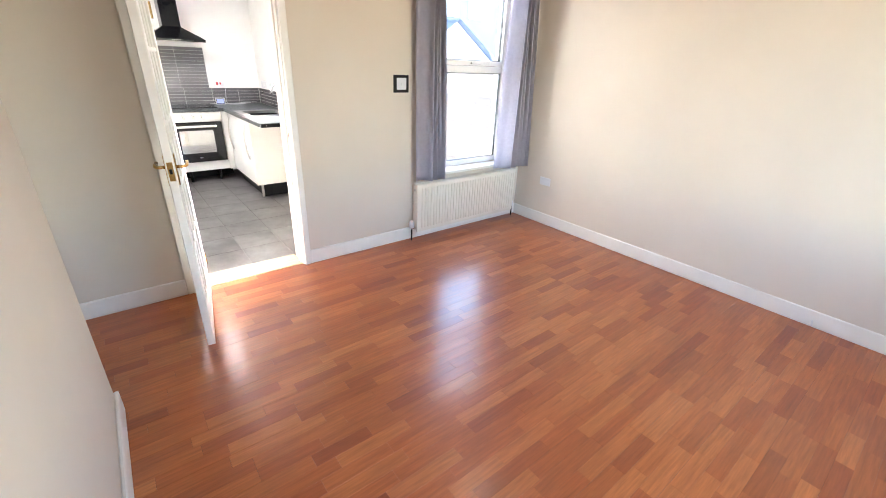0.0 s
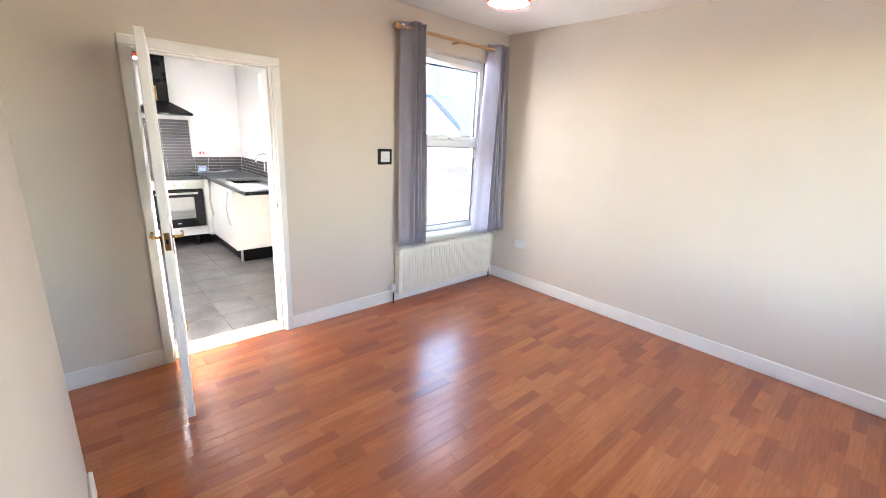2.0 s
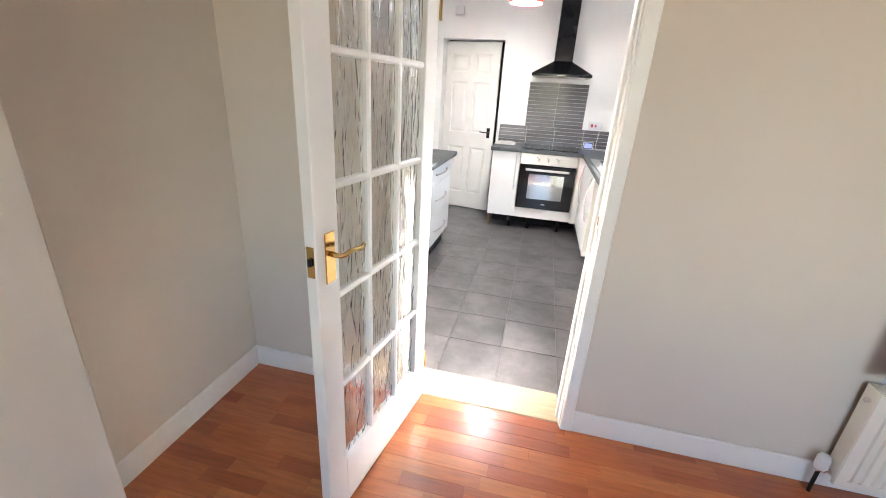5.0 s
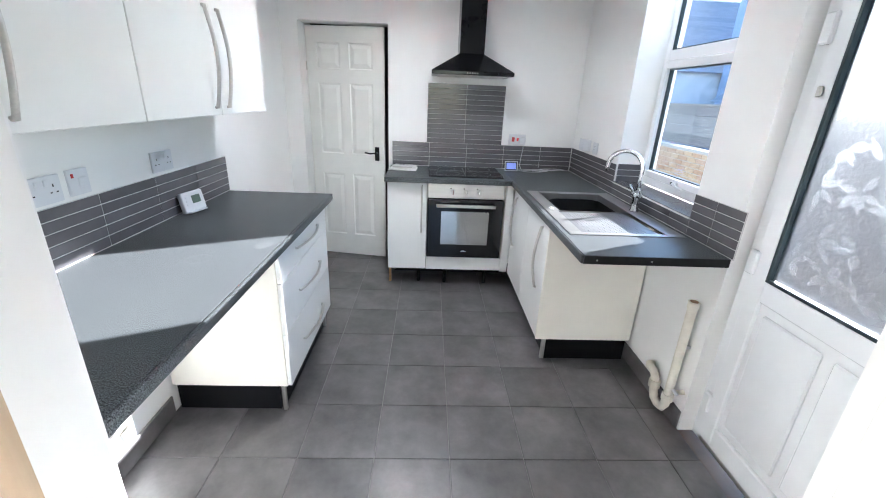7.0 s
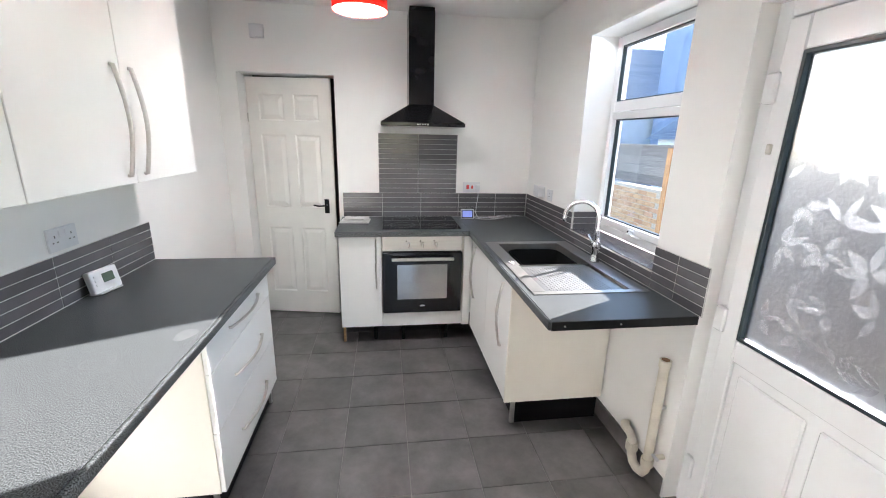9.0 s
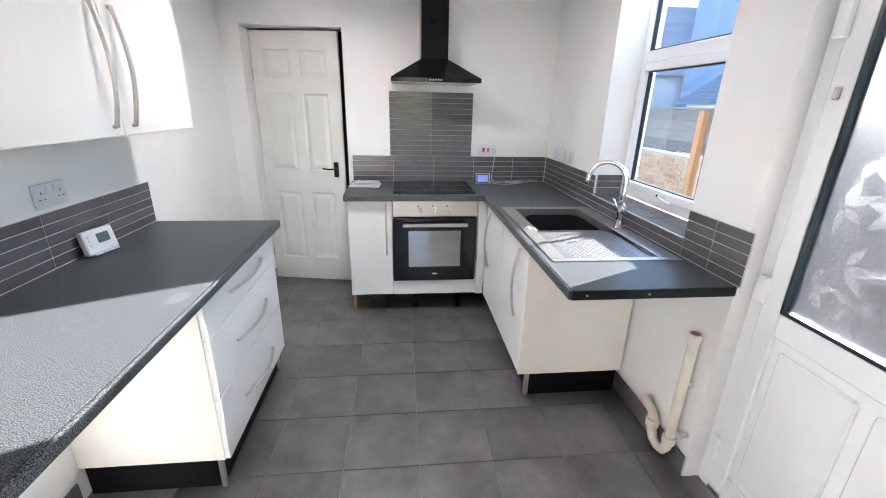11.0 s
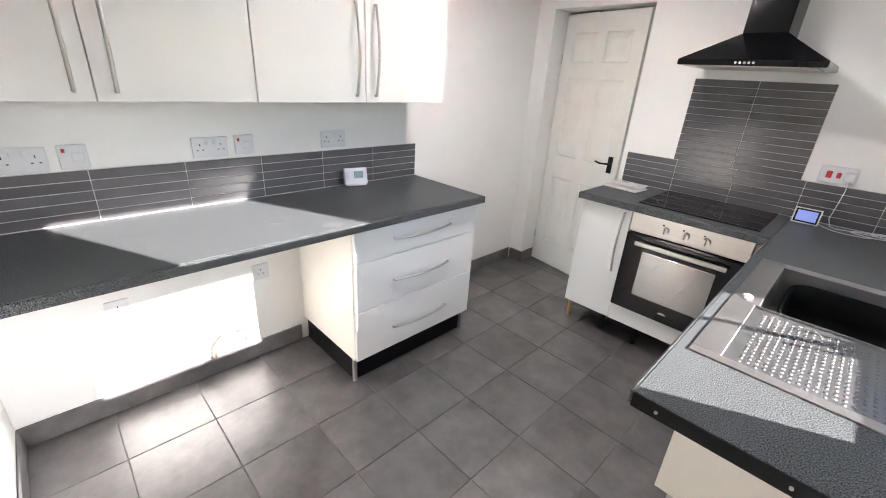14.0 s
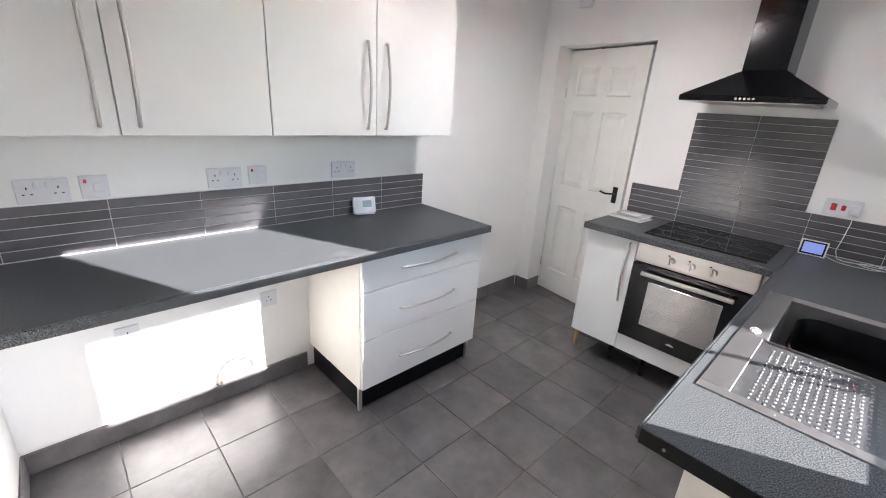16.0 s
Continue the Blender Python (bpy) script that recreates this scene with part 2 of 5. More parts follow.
_l.new(_r.outputs[0], _m.inputs[0])
_l.new(_t.outputs[0], _m.inputs[1])
_l.new(_g.outputs[0], _m.inputs[2])
_l.new(_m.outputs[0], _n["Material Output"].inputs[0])
M_WAVY = glass("wavy_obscure_glass", (0.95, 0.96, 0.93), 0.06, 0.42, 24, (1.5, 1, 0.42), 0.8)
M_LEAFGL = glass("leaf_pattern_glass", (0.20, 0.212, 0.228), 0.30, 0.06, 60)
M_LEAF = glass("frosted_leaf", (0.36, 0.39, 0.42), 0.34, 0.9, 240)


def pierced(m, share):
    """Lets a share of the light straight through."""
    n, l = m.node_tree.nodes, m.node_tree.links
    t, x = n.new("ShaderNodeBsdfTransparent"), n.new("ShaderNodeMixShader")
    x.inputs[0].default_value = share
    l.new(n["Principled BSDF"].outputs[0], x.inputs[1])
    l.new(t.outputs[0], x.inputs[2])
    l.new(x.outputs[0], n["Material Output"].inputs[0])


pierced(M_LEAFGL, 0.12)
pierced(M_LEAF, 0.90)
M_SEAL = material("dark_glazing_seal", (0.02, 0.035, 0.04), 0.35, scale=20, vary=0.2)
M_BRICK = varied("sandy_brick", [(0.36, 0.20, 0.12), (0.45, 0.30, 0.18), (0.40, 0.24, 0.16)], 0.85, grain=(1, 1, 1), scale=20, mottle=0.3, bump=0.5)
M_BRICKJ = varied("sandy_brick_joined", [(0.36, 0.20, 0.12), (0.45, 0.30, 0.18), (0.40, 0.24, 0.16)], 0.85, island=True, grain=(1, 1, 1), scale=20, mottle=0.3, bump=0.5)
M_MORTAR = material("mortar", (0.36, 0.33, 0.29), 0.9, scale=40, vary=0.15, bump=0.4)
M_FENCE = varied("weathered_fence_board", [(0.13, 0.12, 0.12), (0.22, 0.20, 0.19), (0.17, 0.15, 0.145)], 0.8, grain=(1, 1, 12), scale=6, mottle=0.3, bump=0.3)
M_POST = material("orange_timber_post", (0.42, 0.22, 0.10), 0.7, scale=6, vary=0.2, stretch=(8, 8, 1), bump=0.3)
M_SLATE = varied("blue_slate", [(0.29, 0.33, 0.40), (0.36, 0.40, 0.47), (0.32, 0.36, 0.43)], 0.6, island=True, grain=(1, 1, 1), scale=8, mottle=0.25, bump=0.3)
# bluish tint puts the shade on the outside walls into their colour
M_RENDER = material("pale_render", (0.42, 0.45, 0.50), 0.9, scale=3, vary=0.12, bump=0.4)
# darker, bluer render: shade coloured into the taller house's walls
M_BLUEW = material("shade_blue_render", (0.20, 0.25, 0.37), 0.9, scale=3, vary=0.12, bump=0.4)
M_BASIN = material("black_bowl_plastic", (0.006, 0.006, 0.006), 0.5, scale=20, vary=0.2, spec=0.1)
M_PALE = material("pale_painted_boards", (0.78, 0.79, 0.82), 0.7, scale=4, vary=0.05, bump=0.2, stretch=(1, 1, 12))
M_PAVE = material("concrete_yard", (0.20, 0.155, 0.115), 0.9, scale=3, vary=0.2, bump=0.4, bump_scale=50)
M_SMEAR = material("dried_smear", (0.098, 0.104, 0.108), 0.6, scale=30, vary=0.12)
M_CHIP = material("chipped_wood", (0.30, 0.15, 0.07), 0.7, scale=60, vary=0.4, bump=0.5)
# near-black that stands for shade inside the store and the strike hole
M_VOID = material("shade_dark_fill", (0.05, 0.045, 0.04), 0.9)

# ---- building helpers ----
BASE = {}


def thing(name, at, label, category, group="", kind=""):
    o = new(name)
    o.location = at
    o.empty_display_size = 0.05
    BASE[o] = Vector(at)
    return tagged(o, label, category, group, kind)


def local_thing(name, m, label, category, group="", kind=""):
    o = new(name)
    o.matrix_world = m
    o.empty_display_size = 0.05
    BASE[o] = Vector((0, 0, 0))
    return tagged(o, label, category, group, kind)


def part(name, bm, mat, parent=None, label="", smooth=False, kind=""):
    """One mesh object from bm; its coordinates are the world's, or local for a local thing."""
    off = Vector((0, 0, 0))
    p = parent
    while p is not None:
        if p in BASE:
            off = BASE[p]
            break
        p = p.parent
    if off.length:
        bmesh.ops.translate(bm, verts=bm.verts, vec=-off)
    me = bpy.data.meshes.new(name)
    bmesh.ops.recalc_face_normals(bm, faces=bm.faces)
    if smooth:
        for f in bm.faces:
            f.smooth = True
    bm.to_mesh(me)
    bm.free()
    me.materials.append(mat)
    o = new(name, me)
    o.parent = parent
    if label:
        o["label"] = label
    if kind:
        o["kind"] = kind
    return o


def box(x0, x1, y0, y1, z0, z1, bev=0.0, bm=None, seg=1):
    bm = bm or bmesh.new()
    r = bmesh.ops.create_cube(bm, size=1.0)
    vs = r["verts"]
    for v in vs:
        v.co = Vector(((x0 + x1) / 2 + v.co.x * (x1 - x0), (y0 + y1) / 2 + v.co.y * (y1 - y0), (z0 + z1) / 2 + v.co.z * (z1 - z0)))
    if bev:
        es = list({e for v in vs for e in v.link_edges})
        bmesh.ops.bevel(bm, geom=es, offset=bev, segments=seg, affect="EDGES", profile=0.5)
    return bm


def boxes(rows, bev=0.0):
    bm = bmesh.new()
    for r in rows:
        box(*r, bev=bev, bm=bm)
    return bm


def cyl(p, q, r0, r1=None, n=20, bm=None, caps=True):
    """A round bar from p to q."""
    bm = bm or bmesh.new()
    p, q = Vector(p), Vector(q)
    r1 = r0 if r1 is None else r1
    r = bmesh.ops.create_cone(bm, cap_ends=caps, segments=n, radius1=r0, radius2=r1, depth=(q - p).length)
    m = Matrix.Translation((p + q) / 2) @ (q - p).to_track_quat("Z", "Y").to_matrix().to_4x4()
    bmesh.ops.transform(bm, matrix=m, verts=r["verts"])
    return bm


def tube(points, radius, n=10, bm=None, flat=1.0):
    """A round bar swept along points."""
    bm = bm or bmesh.new()
    pts = [Vector(p) for p in points]
    rings = []
    side = None
    for i, p in enumerate(pts):
        d = (pts[min(i + 1, len(pts) - 1)] - pts[max(i - 1, 0)]).normalized()
        if side is None:
            side = d.orthogonal().normalized()
        side = (side - d * side.dot(d)).normalized()
        up = d.cross(side)
        rings.append([bm.verts.new(p + radius * (math.cos(a) * side + flat * math.sin(a) * up)) for a in (2 * math.pi * k / n for k in range(n))])
    for a, b in zip(rings, rings[1:]):
        for k in range(n):
            bm.faces.new((a[k], a[(k + 1) % n], b[(k + 1) % n], b[k]))
    bm.faces.new(rings[0][::-1])
    bm.faces.new(rings[-1])
    return bm


def spin(profile, centre, n=32, bm=None):
    """A body of revolution about the vertical through centre; profile rows are radius, height."""
    bm = bm or bmesh.new()
    c = Vector(centre)
    rings = [[bm.verts.new(c + Vector((r * math.cos(2 * math.pi * k / n), r * math.sin(2 * math.pi * k / n), z))) for k in range(n)] for r, z in profile]
    for a, b in zip(rings, rings[1:]):
        for k in range(n):
            bm.faces.new((a[k], a[(k + 1) % n], b[(k + 1) % n], b[k]))
    return bm


def setting(name, bm, mat, label, category="wall"):
    return tagged(part(name, bm, mat), label, category, kind="structure")


# ---- structure ----
KL, KR, KF, KN = -1.20, 1.265, 0.535, -2.735
LW, LL, LR, LB = -2.99, -1.155, 2.90, -7.00
KC, LC = 2.485, 2.58
DX0, DX1, DZ = -0.305, 0.455, 1.955
JE = -2.805
WX0, WX1, WZ0, WZ1 = 1.74, 2.67, 0.60, 2.29
# partition between living room and kitchen, running on as the living room's outer wall
setting("wall_partition", boxes([
    (-1.45, DX0 - 0.03, LW, JE, 0, LC), (DX0 - 0.03, DX1 + 0.03, LW, JE, DZ + 0.03, LC), (DX1 + 0.03, 1.30, LW, JE, 0, LC), (1.30, WX0, LW, KN, 0, LC),
    (WX0, WX1, LW, KN, 0, WZ0), (WX0, WX1, LW, KN, WZ1, LC), (WX1, 3.15, LW, KN, 0, LC)]), M_LIV, "magnolia painted wall with a doorway and a window")
# kitchen-side skin of the partition
setting("wall_kitchen_near", boxes([
    (KL - 0.22, DX0 - 0.078, JE, KN + 0.012, 0, LC), (DX0 - 0.078, DX1 + 0.078, JE, KN + 0.012, DZ + 0.05, LC), (DX1 + 0.078, 1.30, JE, KN + 0.012, 0, LC)]), M_KIT, "white painted kitchen wall beside the doorway")
setting("wall_living_right", boxes([(LR, LR + 0.25, LB, LW, 0, LC)]), M_LIV, "magnolia painted plain living room wall")
setting("wall_living_left", boxes([(LL - 0.25, LL, LB, LW, 0, LC)]), M_LIV, "magnolia painted alcove wall")
setting("chimney_breast", box(LL, -0.79, -5.45, -4.0, 0, LC, 0.006), M_LIV, "magnolia painted chimney breast with soft corners")
setting("wall_living_back", boxes([
    (LL, 0.1, LB - 0.25, LB, 0, LC), (1.9, LR, LB - 0.25, LB, 0, LC), (0.1, 1.9, LB - 0.25, LB, 0, 0.75), (0.1, 1.9, LB - 0.25, LB, 2.25, LC)]), M_LIV, "magnolia painted front wall with a window opening")
setting("wall_kitchen_left", boxes([(KL - 0.22, KL, KN, KF + 0.9, 0, KC)]), M_KIT, "white painted kitchen wall")
WY0, WY1, SZ, SZ1 = -1.265, -0.385, 1.0, 2.18
BY0, BY1, BZ = -2.47, -1.575, 2.03
setting("wall_kitchen_right", boxes([
    (KR, KR + 0.25, WY1, KF + 0.9, 0, KC), (KR, KR + 0.25, WY0, WY1, 0, SZ - 0.012), (KR, KR + 0.25, WY0, WY1, SZ1, KC),
    (KR, KR + 0.25, BY1, WY0, 0, KC), (KR, KR + 0.25, BY0, BY1, BZ, KC), (KR, KR + 0.25, KN, BY0, 0, KC)]), M_KIT, "white painted outer wall with window and back door")
FX0, FX1, FZ, FD = -1.062, -0.352, 2.012, 0.20
setting("wall_kitchen_far", boxes([
    (KL, FX0, KF, KF + FD, 0, KC), (FX0, FX1, KF, KF + FD, FZ, KC), (FX1, KR, KF, KF + FD, 0, KC)]), M_KIT, "white painted kitchen wall behind the cooker")
# store walls coloured near black in place of the unlit inside
setting("wall_cupboard", boxes([(KL, -0.15, KF + 0.9, KF + 1.0, 0, KC), (-0.25, -0.15, KF + FD, KF + 0.9, 0, KC)]), M_VOID, "store walls behind the panelled door, coloured dark for shade")
setting("ceiling_kitchen", box(KL - 0.2, KR + 0.25, KN, KF + 1.0, KC, KC + 0.12), M_CEIL, "white painted kitchen ceiling", "ceiling")
setting("ceiling_living", box(LL - 0.25, LR + 0.25, LB - 0.25, KN, LC, LC + 0.12), M_CEIL, "white painted living room ceiling", "ceiling")
setting("roof_kitchen", box(KL - 0.3, KR + 0.35, KN, KF + 1.1, KC + 0.12, KC + 0.2), M_SLATE, "flat roof above the kitchen", "roof")
floor_k = setting("floor_kitchen", box(KL, KR, KN - 0.03, KF + 0.9, -0.1, -0.006), M_GROUTF, "grey tiled kitchen floor", "floor")
floor_l = setting("floor_living", box(LL, LR, LB, LW + 0.02, -0.1, -0.004), M_UNDER, "cherry strip laminate living room floor", "floor")
setting("threshold", box(DX0, DX1, LW + 0.02, KN - 0.03, -0.1, 0.006, 0.003), M_PLY, "bare timber threshold strip in the doorway", "threshold")
SK = 0.115


def skirting(name, x0, x1, y0, y1, h, mat, label):
    setting(name, box(x0, x1, y0, y1, 0, h, 0.005), mat, label, "baseboard")


skirting("baseboard_1", LL, -0.367, LW - 0.017, LW, SK, M_GLOSSW, "white gloss skirting board")
skirting("baseboard_2", 0.509, LR, LW - 0.017, LW, SK, M_GLOSSW, "white gloss skirting board under the radiator")
skirting("baseboard_3", LR - 0.017, LR, LB, LW - 0.017, SK, M_GLOSSW, "white gloss skirting board along the plain wall")
skirting("baseboard_4", LL, LL + 0.017, -4.0, LW - 0.017, SK, M_GLOSSW, "white gloss skirting board in the alcove")
skirting("baseboard_5", -0.79, -0.773, -5.45, -3.983, SK, M_GLOSSW, "white gloss skirting board on the chimney breast")
skirting("baseboard_6", LL + 0.017, -0.79, -4.0, -3.983, SK, M_GLOSSW, "white gloss skirting board on the chimney breast")
for n_, (x0, x1, y0, y1) in enumerate([(KL, KL + 0.012, KN + 0.012, -1.50), (KL, KL + 0.012, -0.60, KF - 0.012), (KL + 0.012, FX0 + 0.012, KF - 0.012, KF),
                                       (KR - 0.012, KR, -1.57, KF - 0.012), (KL + 0.012, -0.40, KN + 0.012, KN + 0.024)]):
    skirting("baseboard_%d" % (7 + n_), x0, x1, y0, y1, 0.105, M_FTILE, "dark grey tile skirting")

skirting("baseboard_13", FX0, FX0 + 0.012, KF, KF + 0.165, 0.105, M_FTILE, "dark grey tile skirting in the door reveal")
skirting("baseboard_12", DX1 + 0.081, KR - 0.001, KN + 0.012, KN + 0.028, 0.10, M_GLOSSW, "white skirting beside the doorway")

# ---- doorway frame and the glazed door ----
frame_d = thing("door_frame", (0.075, LW, 0), "white gloss door lining and architrave", "door frame", kind="structure")
part("jamb", box(DX0 - 0.03, DX0, LW + 0.0, JE, 0, DZ, 0.002), M_GLOSSW, frame_d)
part("jamb", box(DX1, DX1 + 0.03, LW + 0.0, JE, 0, DZ, 0.002), M_GLOSSW, frame_d)
part("head", box(DX0 - 0.03, DX1 + 0.03, LW, JE, DZ, DZ + 0.03, 0.002), M_GLOSSW, frame_d)
part("stop", boxes([(DX0, DX0 + 0.012, LW + 0.045, LW + 0.08, 0, DZ - 0.012), (DX1 - 0.012, DX1, LW + 0.045, LW + 0.08, 0, DZ - 0.012), (DX0, DX1, LW + 0.045, LW + 0.08, DZ - 0.012, DZ)], 0.002), M_GLOSSW, frame_d)
for side, y0, y1 in (("living", LW - 0.02, LW),):
    part("architrave", box(DX0 - 0.062, DX0 - 0.006, y0, y1, 0, DZ + 0.008, 0.005), M_GLOSSW, frame_d)
    part("architrave", box(DX1 + 0.006, DX1 + 0.058, y0, y1, 0, DZ + 0.008, 0.005), M_GLOSSW, frame_d)
    part("architrave", box(DX0 - 0.062, DX1 + 0.058, y0, y1, DZ + 0.008, DZ + 0.062, 0.005), M_GLOSSW, frame_d)
part("bare_edge", box(DX0 - 0.001, DX0 + 0.010, LW + 0.0805, LW + 0.110, 0.0, DZ - 0.014, 0.001), M_PLY, frame_d, "bare timber strip along the lining")
part("strike_recess", boxes([(DX1 - 0.0015, DX1 + 0.001, LW + 0.012, LW + 0.030, 0.972, 1.032), (DX1 - 0.0015, DX1 + 0.001, LW + 0.004, LW + 0.013, 0.962, 0.985)]), M_CHIP, frame_d, "chipped bare wood round the strike hole")
# dark block drawn as the shade inside the hole
part("strike_hole", box(DX1 - 0.0022, DX1 + 0.001, LW + 0.017, LW + 0.026, 0.985, 1.018), M_VOID, frame_d)
part("strike_flap", box(DX1 - 0.004, DX1 - 0.0016, LW + 0.001, LW + 0.011, 0.958, 0.998, 0.001), M_GLOSSW, frame_d, "painted-over strike plate")

# leaf: local x runs from the hinge to the free edge, local y is the thickness
DW, DH, DT = 0.735, 1.945, 0.038
door = local_thing("glazed_door", pose(-0.2576, -2.974, 0.006, 0, 0, -99), "white painted fifteen-pane glazed door standing open", "door", kind="structure")
ST, TOPR, BOTR, BAR = 0.098, 0.098, 0.205, 0.022
part("stile", box(0, ST, 0, DT, 0, DH, 0.003), M_GLOSSW, door)
part("stile", box(DW - ST, DW, 0, DT, 0, DH, 0.003), M_GLOSSW, door)
part("top_rail", box(ST, DW - ST, 0, DT, DH - TOPR, DH, 0.003), M_GLOSSW, door)
part("bottom_rail", box(ST, DW - ST, 0, DT, 0, BOTR, 0.003), M_GLOSSW, door)
pw, ph = (DW - 2 * ST - 2 * BAR) / 3, (DH - TOPR - BOTR - 4 * BAR) / 5
for i in range(2):
    x = ST + pw * (i + 1) + BAR * i
    part("glazing_bar", box(x, x + BAR, 0.003, DT - 0.003, BOTR, DH - TOPR, 0.005), M_GLOSSW, door)
for j in range(4):
    z = BOTR + ph * (j + 1) + BAR * j
    part("glazing_bar", box(ST, DW - ST, 0.004, DT - 0.004, z, z + BAR, 0.005), M_GLOSSW, door)
for i in range(3):
    for j in range(5):
        x, z = ST + (pw + BAR) * i, BOTR + (ph + BAR) * j
        g = part("pane", box(x - 0.004, x + pw + 0.004, DT / 2 - 0.002, DT / 2 + 0.002, z - 0.004, z + ph + 0.004), M_WAVY, door, "wavy obscured glass pane")
        g.visible_shadow = False
for sgn, y in ((-1, 0.0), (1, DT)):
    plate = part("handle_plate", box(DW - 0.075, DW - 0.033, min(y, y + sgn * 0.005), max(y, y + sgn * 0.005), 0.925, 1.075, 0.002), M_BRASS, door, "ornate brass handle plate")
    part("lever", tube([(DW - 0.054, y + sgn * a, 1.012 + b) if k < 3 else (DW - 0.054 - c, y + sgn * a, 1.012 + b) for k, (a, b, c) in enumerate(
        [(0.004, 0, 0), (0.022, 0, 0), (0.038, 0, 0), (0.046, 0.002, 0.012), (0.048, 0.006, 0.035), (0.048, 0.002, 0.062), (0.047, -0.004, 0.085), (0.046, 0.003, 0.102)])], 0.0075, 10), M_BRASS, plate, "scrolled brass lever", smooth=True)
part("latch_plate", box(DW - 0.001, DW + 0.0015, DT / 2 - 0.012, DT / 2 + 0.012, 0.955, 1.045, 0.0005), M_BRASS, door, "brass latch plate in the door edge")
part("latch", box(DW, DW + 0.010, DT / 2 - 0.006, DT / 2 + 0.006, 0.99, 1.012, 0.002), M_DARK, door)
for z in (0.22, 1.72):
    part("hinge", cyl((-0.004, DT + 0.004, z - 0.04), (-0.004, DT + 0.004, z + 0.04), 0.006, n=10), M_BRASS, door, "tarnished brass hinge")


# ---- windows ----
def window(name, m, w, h, transom, opener, label):
    """uPVC window; local x across, y outwards, z up, origin at the inner lower corner. opener: (low, high) of the pane with a sash."""
    root = local_thing(name, m, label, "window", kind="structure")
    f, d = 0.052, 0.065
    part("window_frame", box(0, f, 0, d, 0, h, 0.004), M_UPVC, root)
    part("window_frame", box(w - f, w, 0, d, 0, h, 0.004), M_UPVC, root)
    part("window_frame", box(f, w - f, 0, d, 0, f, 0.004), M_UPVC, root)
    part("window_frame", box(f, w - f, 0, d, h - f, h, 0.004), M_UPVC, root)
    part("transom", box(f, w - f, 0, d, transom - 0.03, transom + 0.03, 0.004), M_UPVC, root)
    for k, (z0, z1) in enumerate(((f, transom - 0.03), (transom + 0.03, h - f))):
        s = e = 0.0
        if k in opener:
            s = 0.045
            e = 0.024
            sash = [(f + 0.003, f + e, -0.018, 0.05, z0 + 0.003, z1 - 0.003), (w - f - e, w - f - 0.003, -0.018, 0.05, z0 + 0.003, z1 - 0.003),
                    (f + e, w - f - e, -0.018, 0.05, z0 + 0.003, z0 + s), (f + e, w - f - e, -0.018, 0.05, z1 - s, z1 - 0.003)]
            part("sash", boxes(sash, 0.004), M_UPVC, root)
            hd = part("handle", box(w / 2 - 0.03, w / 2 + 0.03, -0.03, -0.018, z0 + 0.008, z0 + 0.034, 0.004), M_UPVC, root)
            part("lever", tube([(w / 2, -0.034, z0 + 0.02), (w / 2 + 0.03, -0.04, z0 + 0.012), (w / 2 + 0.10, -0.04, z0 + 0.006)], 0.007, 8), M_UPVC, hd, smooth=True)
            part("key_button", cyl((w / 2 - 0.015, -0.030, z0 + 0.022), (w / 2 - 0.015, -0.036, z0 + 0.022), 0.006, n=10), M_DARK, hd)
        x0, x1, a0, a1 = f + e, w - f - e, z0 + s, z1 - s
        part("seal", boxes([(x0, x0 + 0.006, 0.008, 0.03, a0, a1), (x1 - 0.006, x1, 0.008, 0.03, a0, a1), (x0, x1, 0.008, 0.03, a0, a0 + 0.006), (x0, x1, 0.008, 0.03, a1 - 0.006, a1)]), M_SEAL, root)
        g = part("pane", box(x0, x1, 0.022, 0.026, a0, a1), M_PANE, root)
        g.visible_shadow = False
    return root


kw = window("window_kitchen", Matrix.Translation((1.435, WY1 - 0.002, SZ + 0.004)) @ pose(0, 0, 0, 0, 0, -90), 0.876, 1.172, 0.775, (0,), "white plastic two-light window with key handle")
lw_ = window("window_living", Matrix.Translation((WX0 + 0.002, -2.885, WZ0 + 0.004)), 0.926, 1.682, 0.88, (1,), "tall white plastic window behind the curtains")
setting("window_sill_living", box(WX0 - 0.05, WX1 + 0.05, LW - 0.045, -2.886, WZ0 - 0.025, WZ0 + 0.003, 0.006, seg=2), M_GLOSSW, "white gloss window board", "window sill")

# ---- back door ----
bd = local_thing("back_door", Matrix.Translation((1.335, BY1, 0.0)) @ pose(0, 0, 0, 0, 0, -90), "white plastic back door with leaf-patterned glass", "door", kind="structure")
bw = BY1 - BY0
part("frame", box(0, 0.055, 0, 0.07, 0, BZ, 0.004), M_UPVC, bd)
part("frame", box(bw - 0.055, bw, 0, 0.07, 0, BZ, 0.004), M_UPVC, bd)
part("frame", box(0.055, bw - 0.055, 0, 0.07, BZ - 0.055, BZ, 0.004), M_UPVC, bd)
part("sill", box(0.055, bw - 0.055, 0, 0.09, 0, 0.03, 0.004), M_STEEL, bd, "worn metal threshold bar")
a, b, gz0, gz1 = 0.06, bw - 0.06, 0.87, 1.865
ga, gb = 0.135, bw - 0.135
part("stile", box(a, ga, -0.012, 0.055, 0.035, BZ - 0.06, 0.005), M_UPVC, bd)
part("stile", box(gb, b, -0.012, 0.055, 0.035, BZ - 0.06, 0.005), M_UPVC, bd)
part("top_rail", box(ga, gb, -0.012, 0.055, gz1, BZ - 0.06, 0.005), M_UPVC, bd)
part("mid_rail", box(ga, gb, -0.012, 0.055, gz0 - 0.09, gz0, 0.005), M_UPVC, bd)
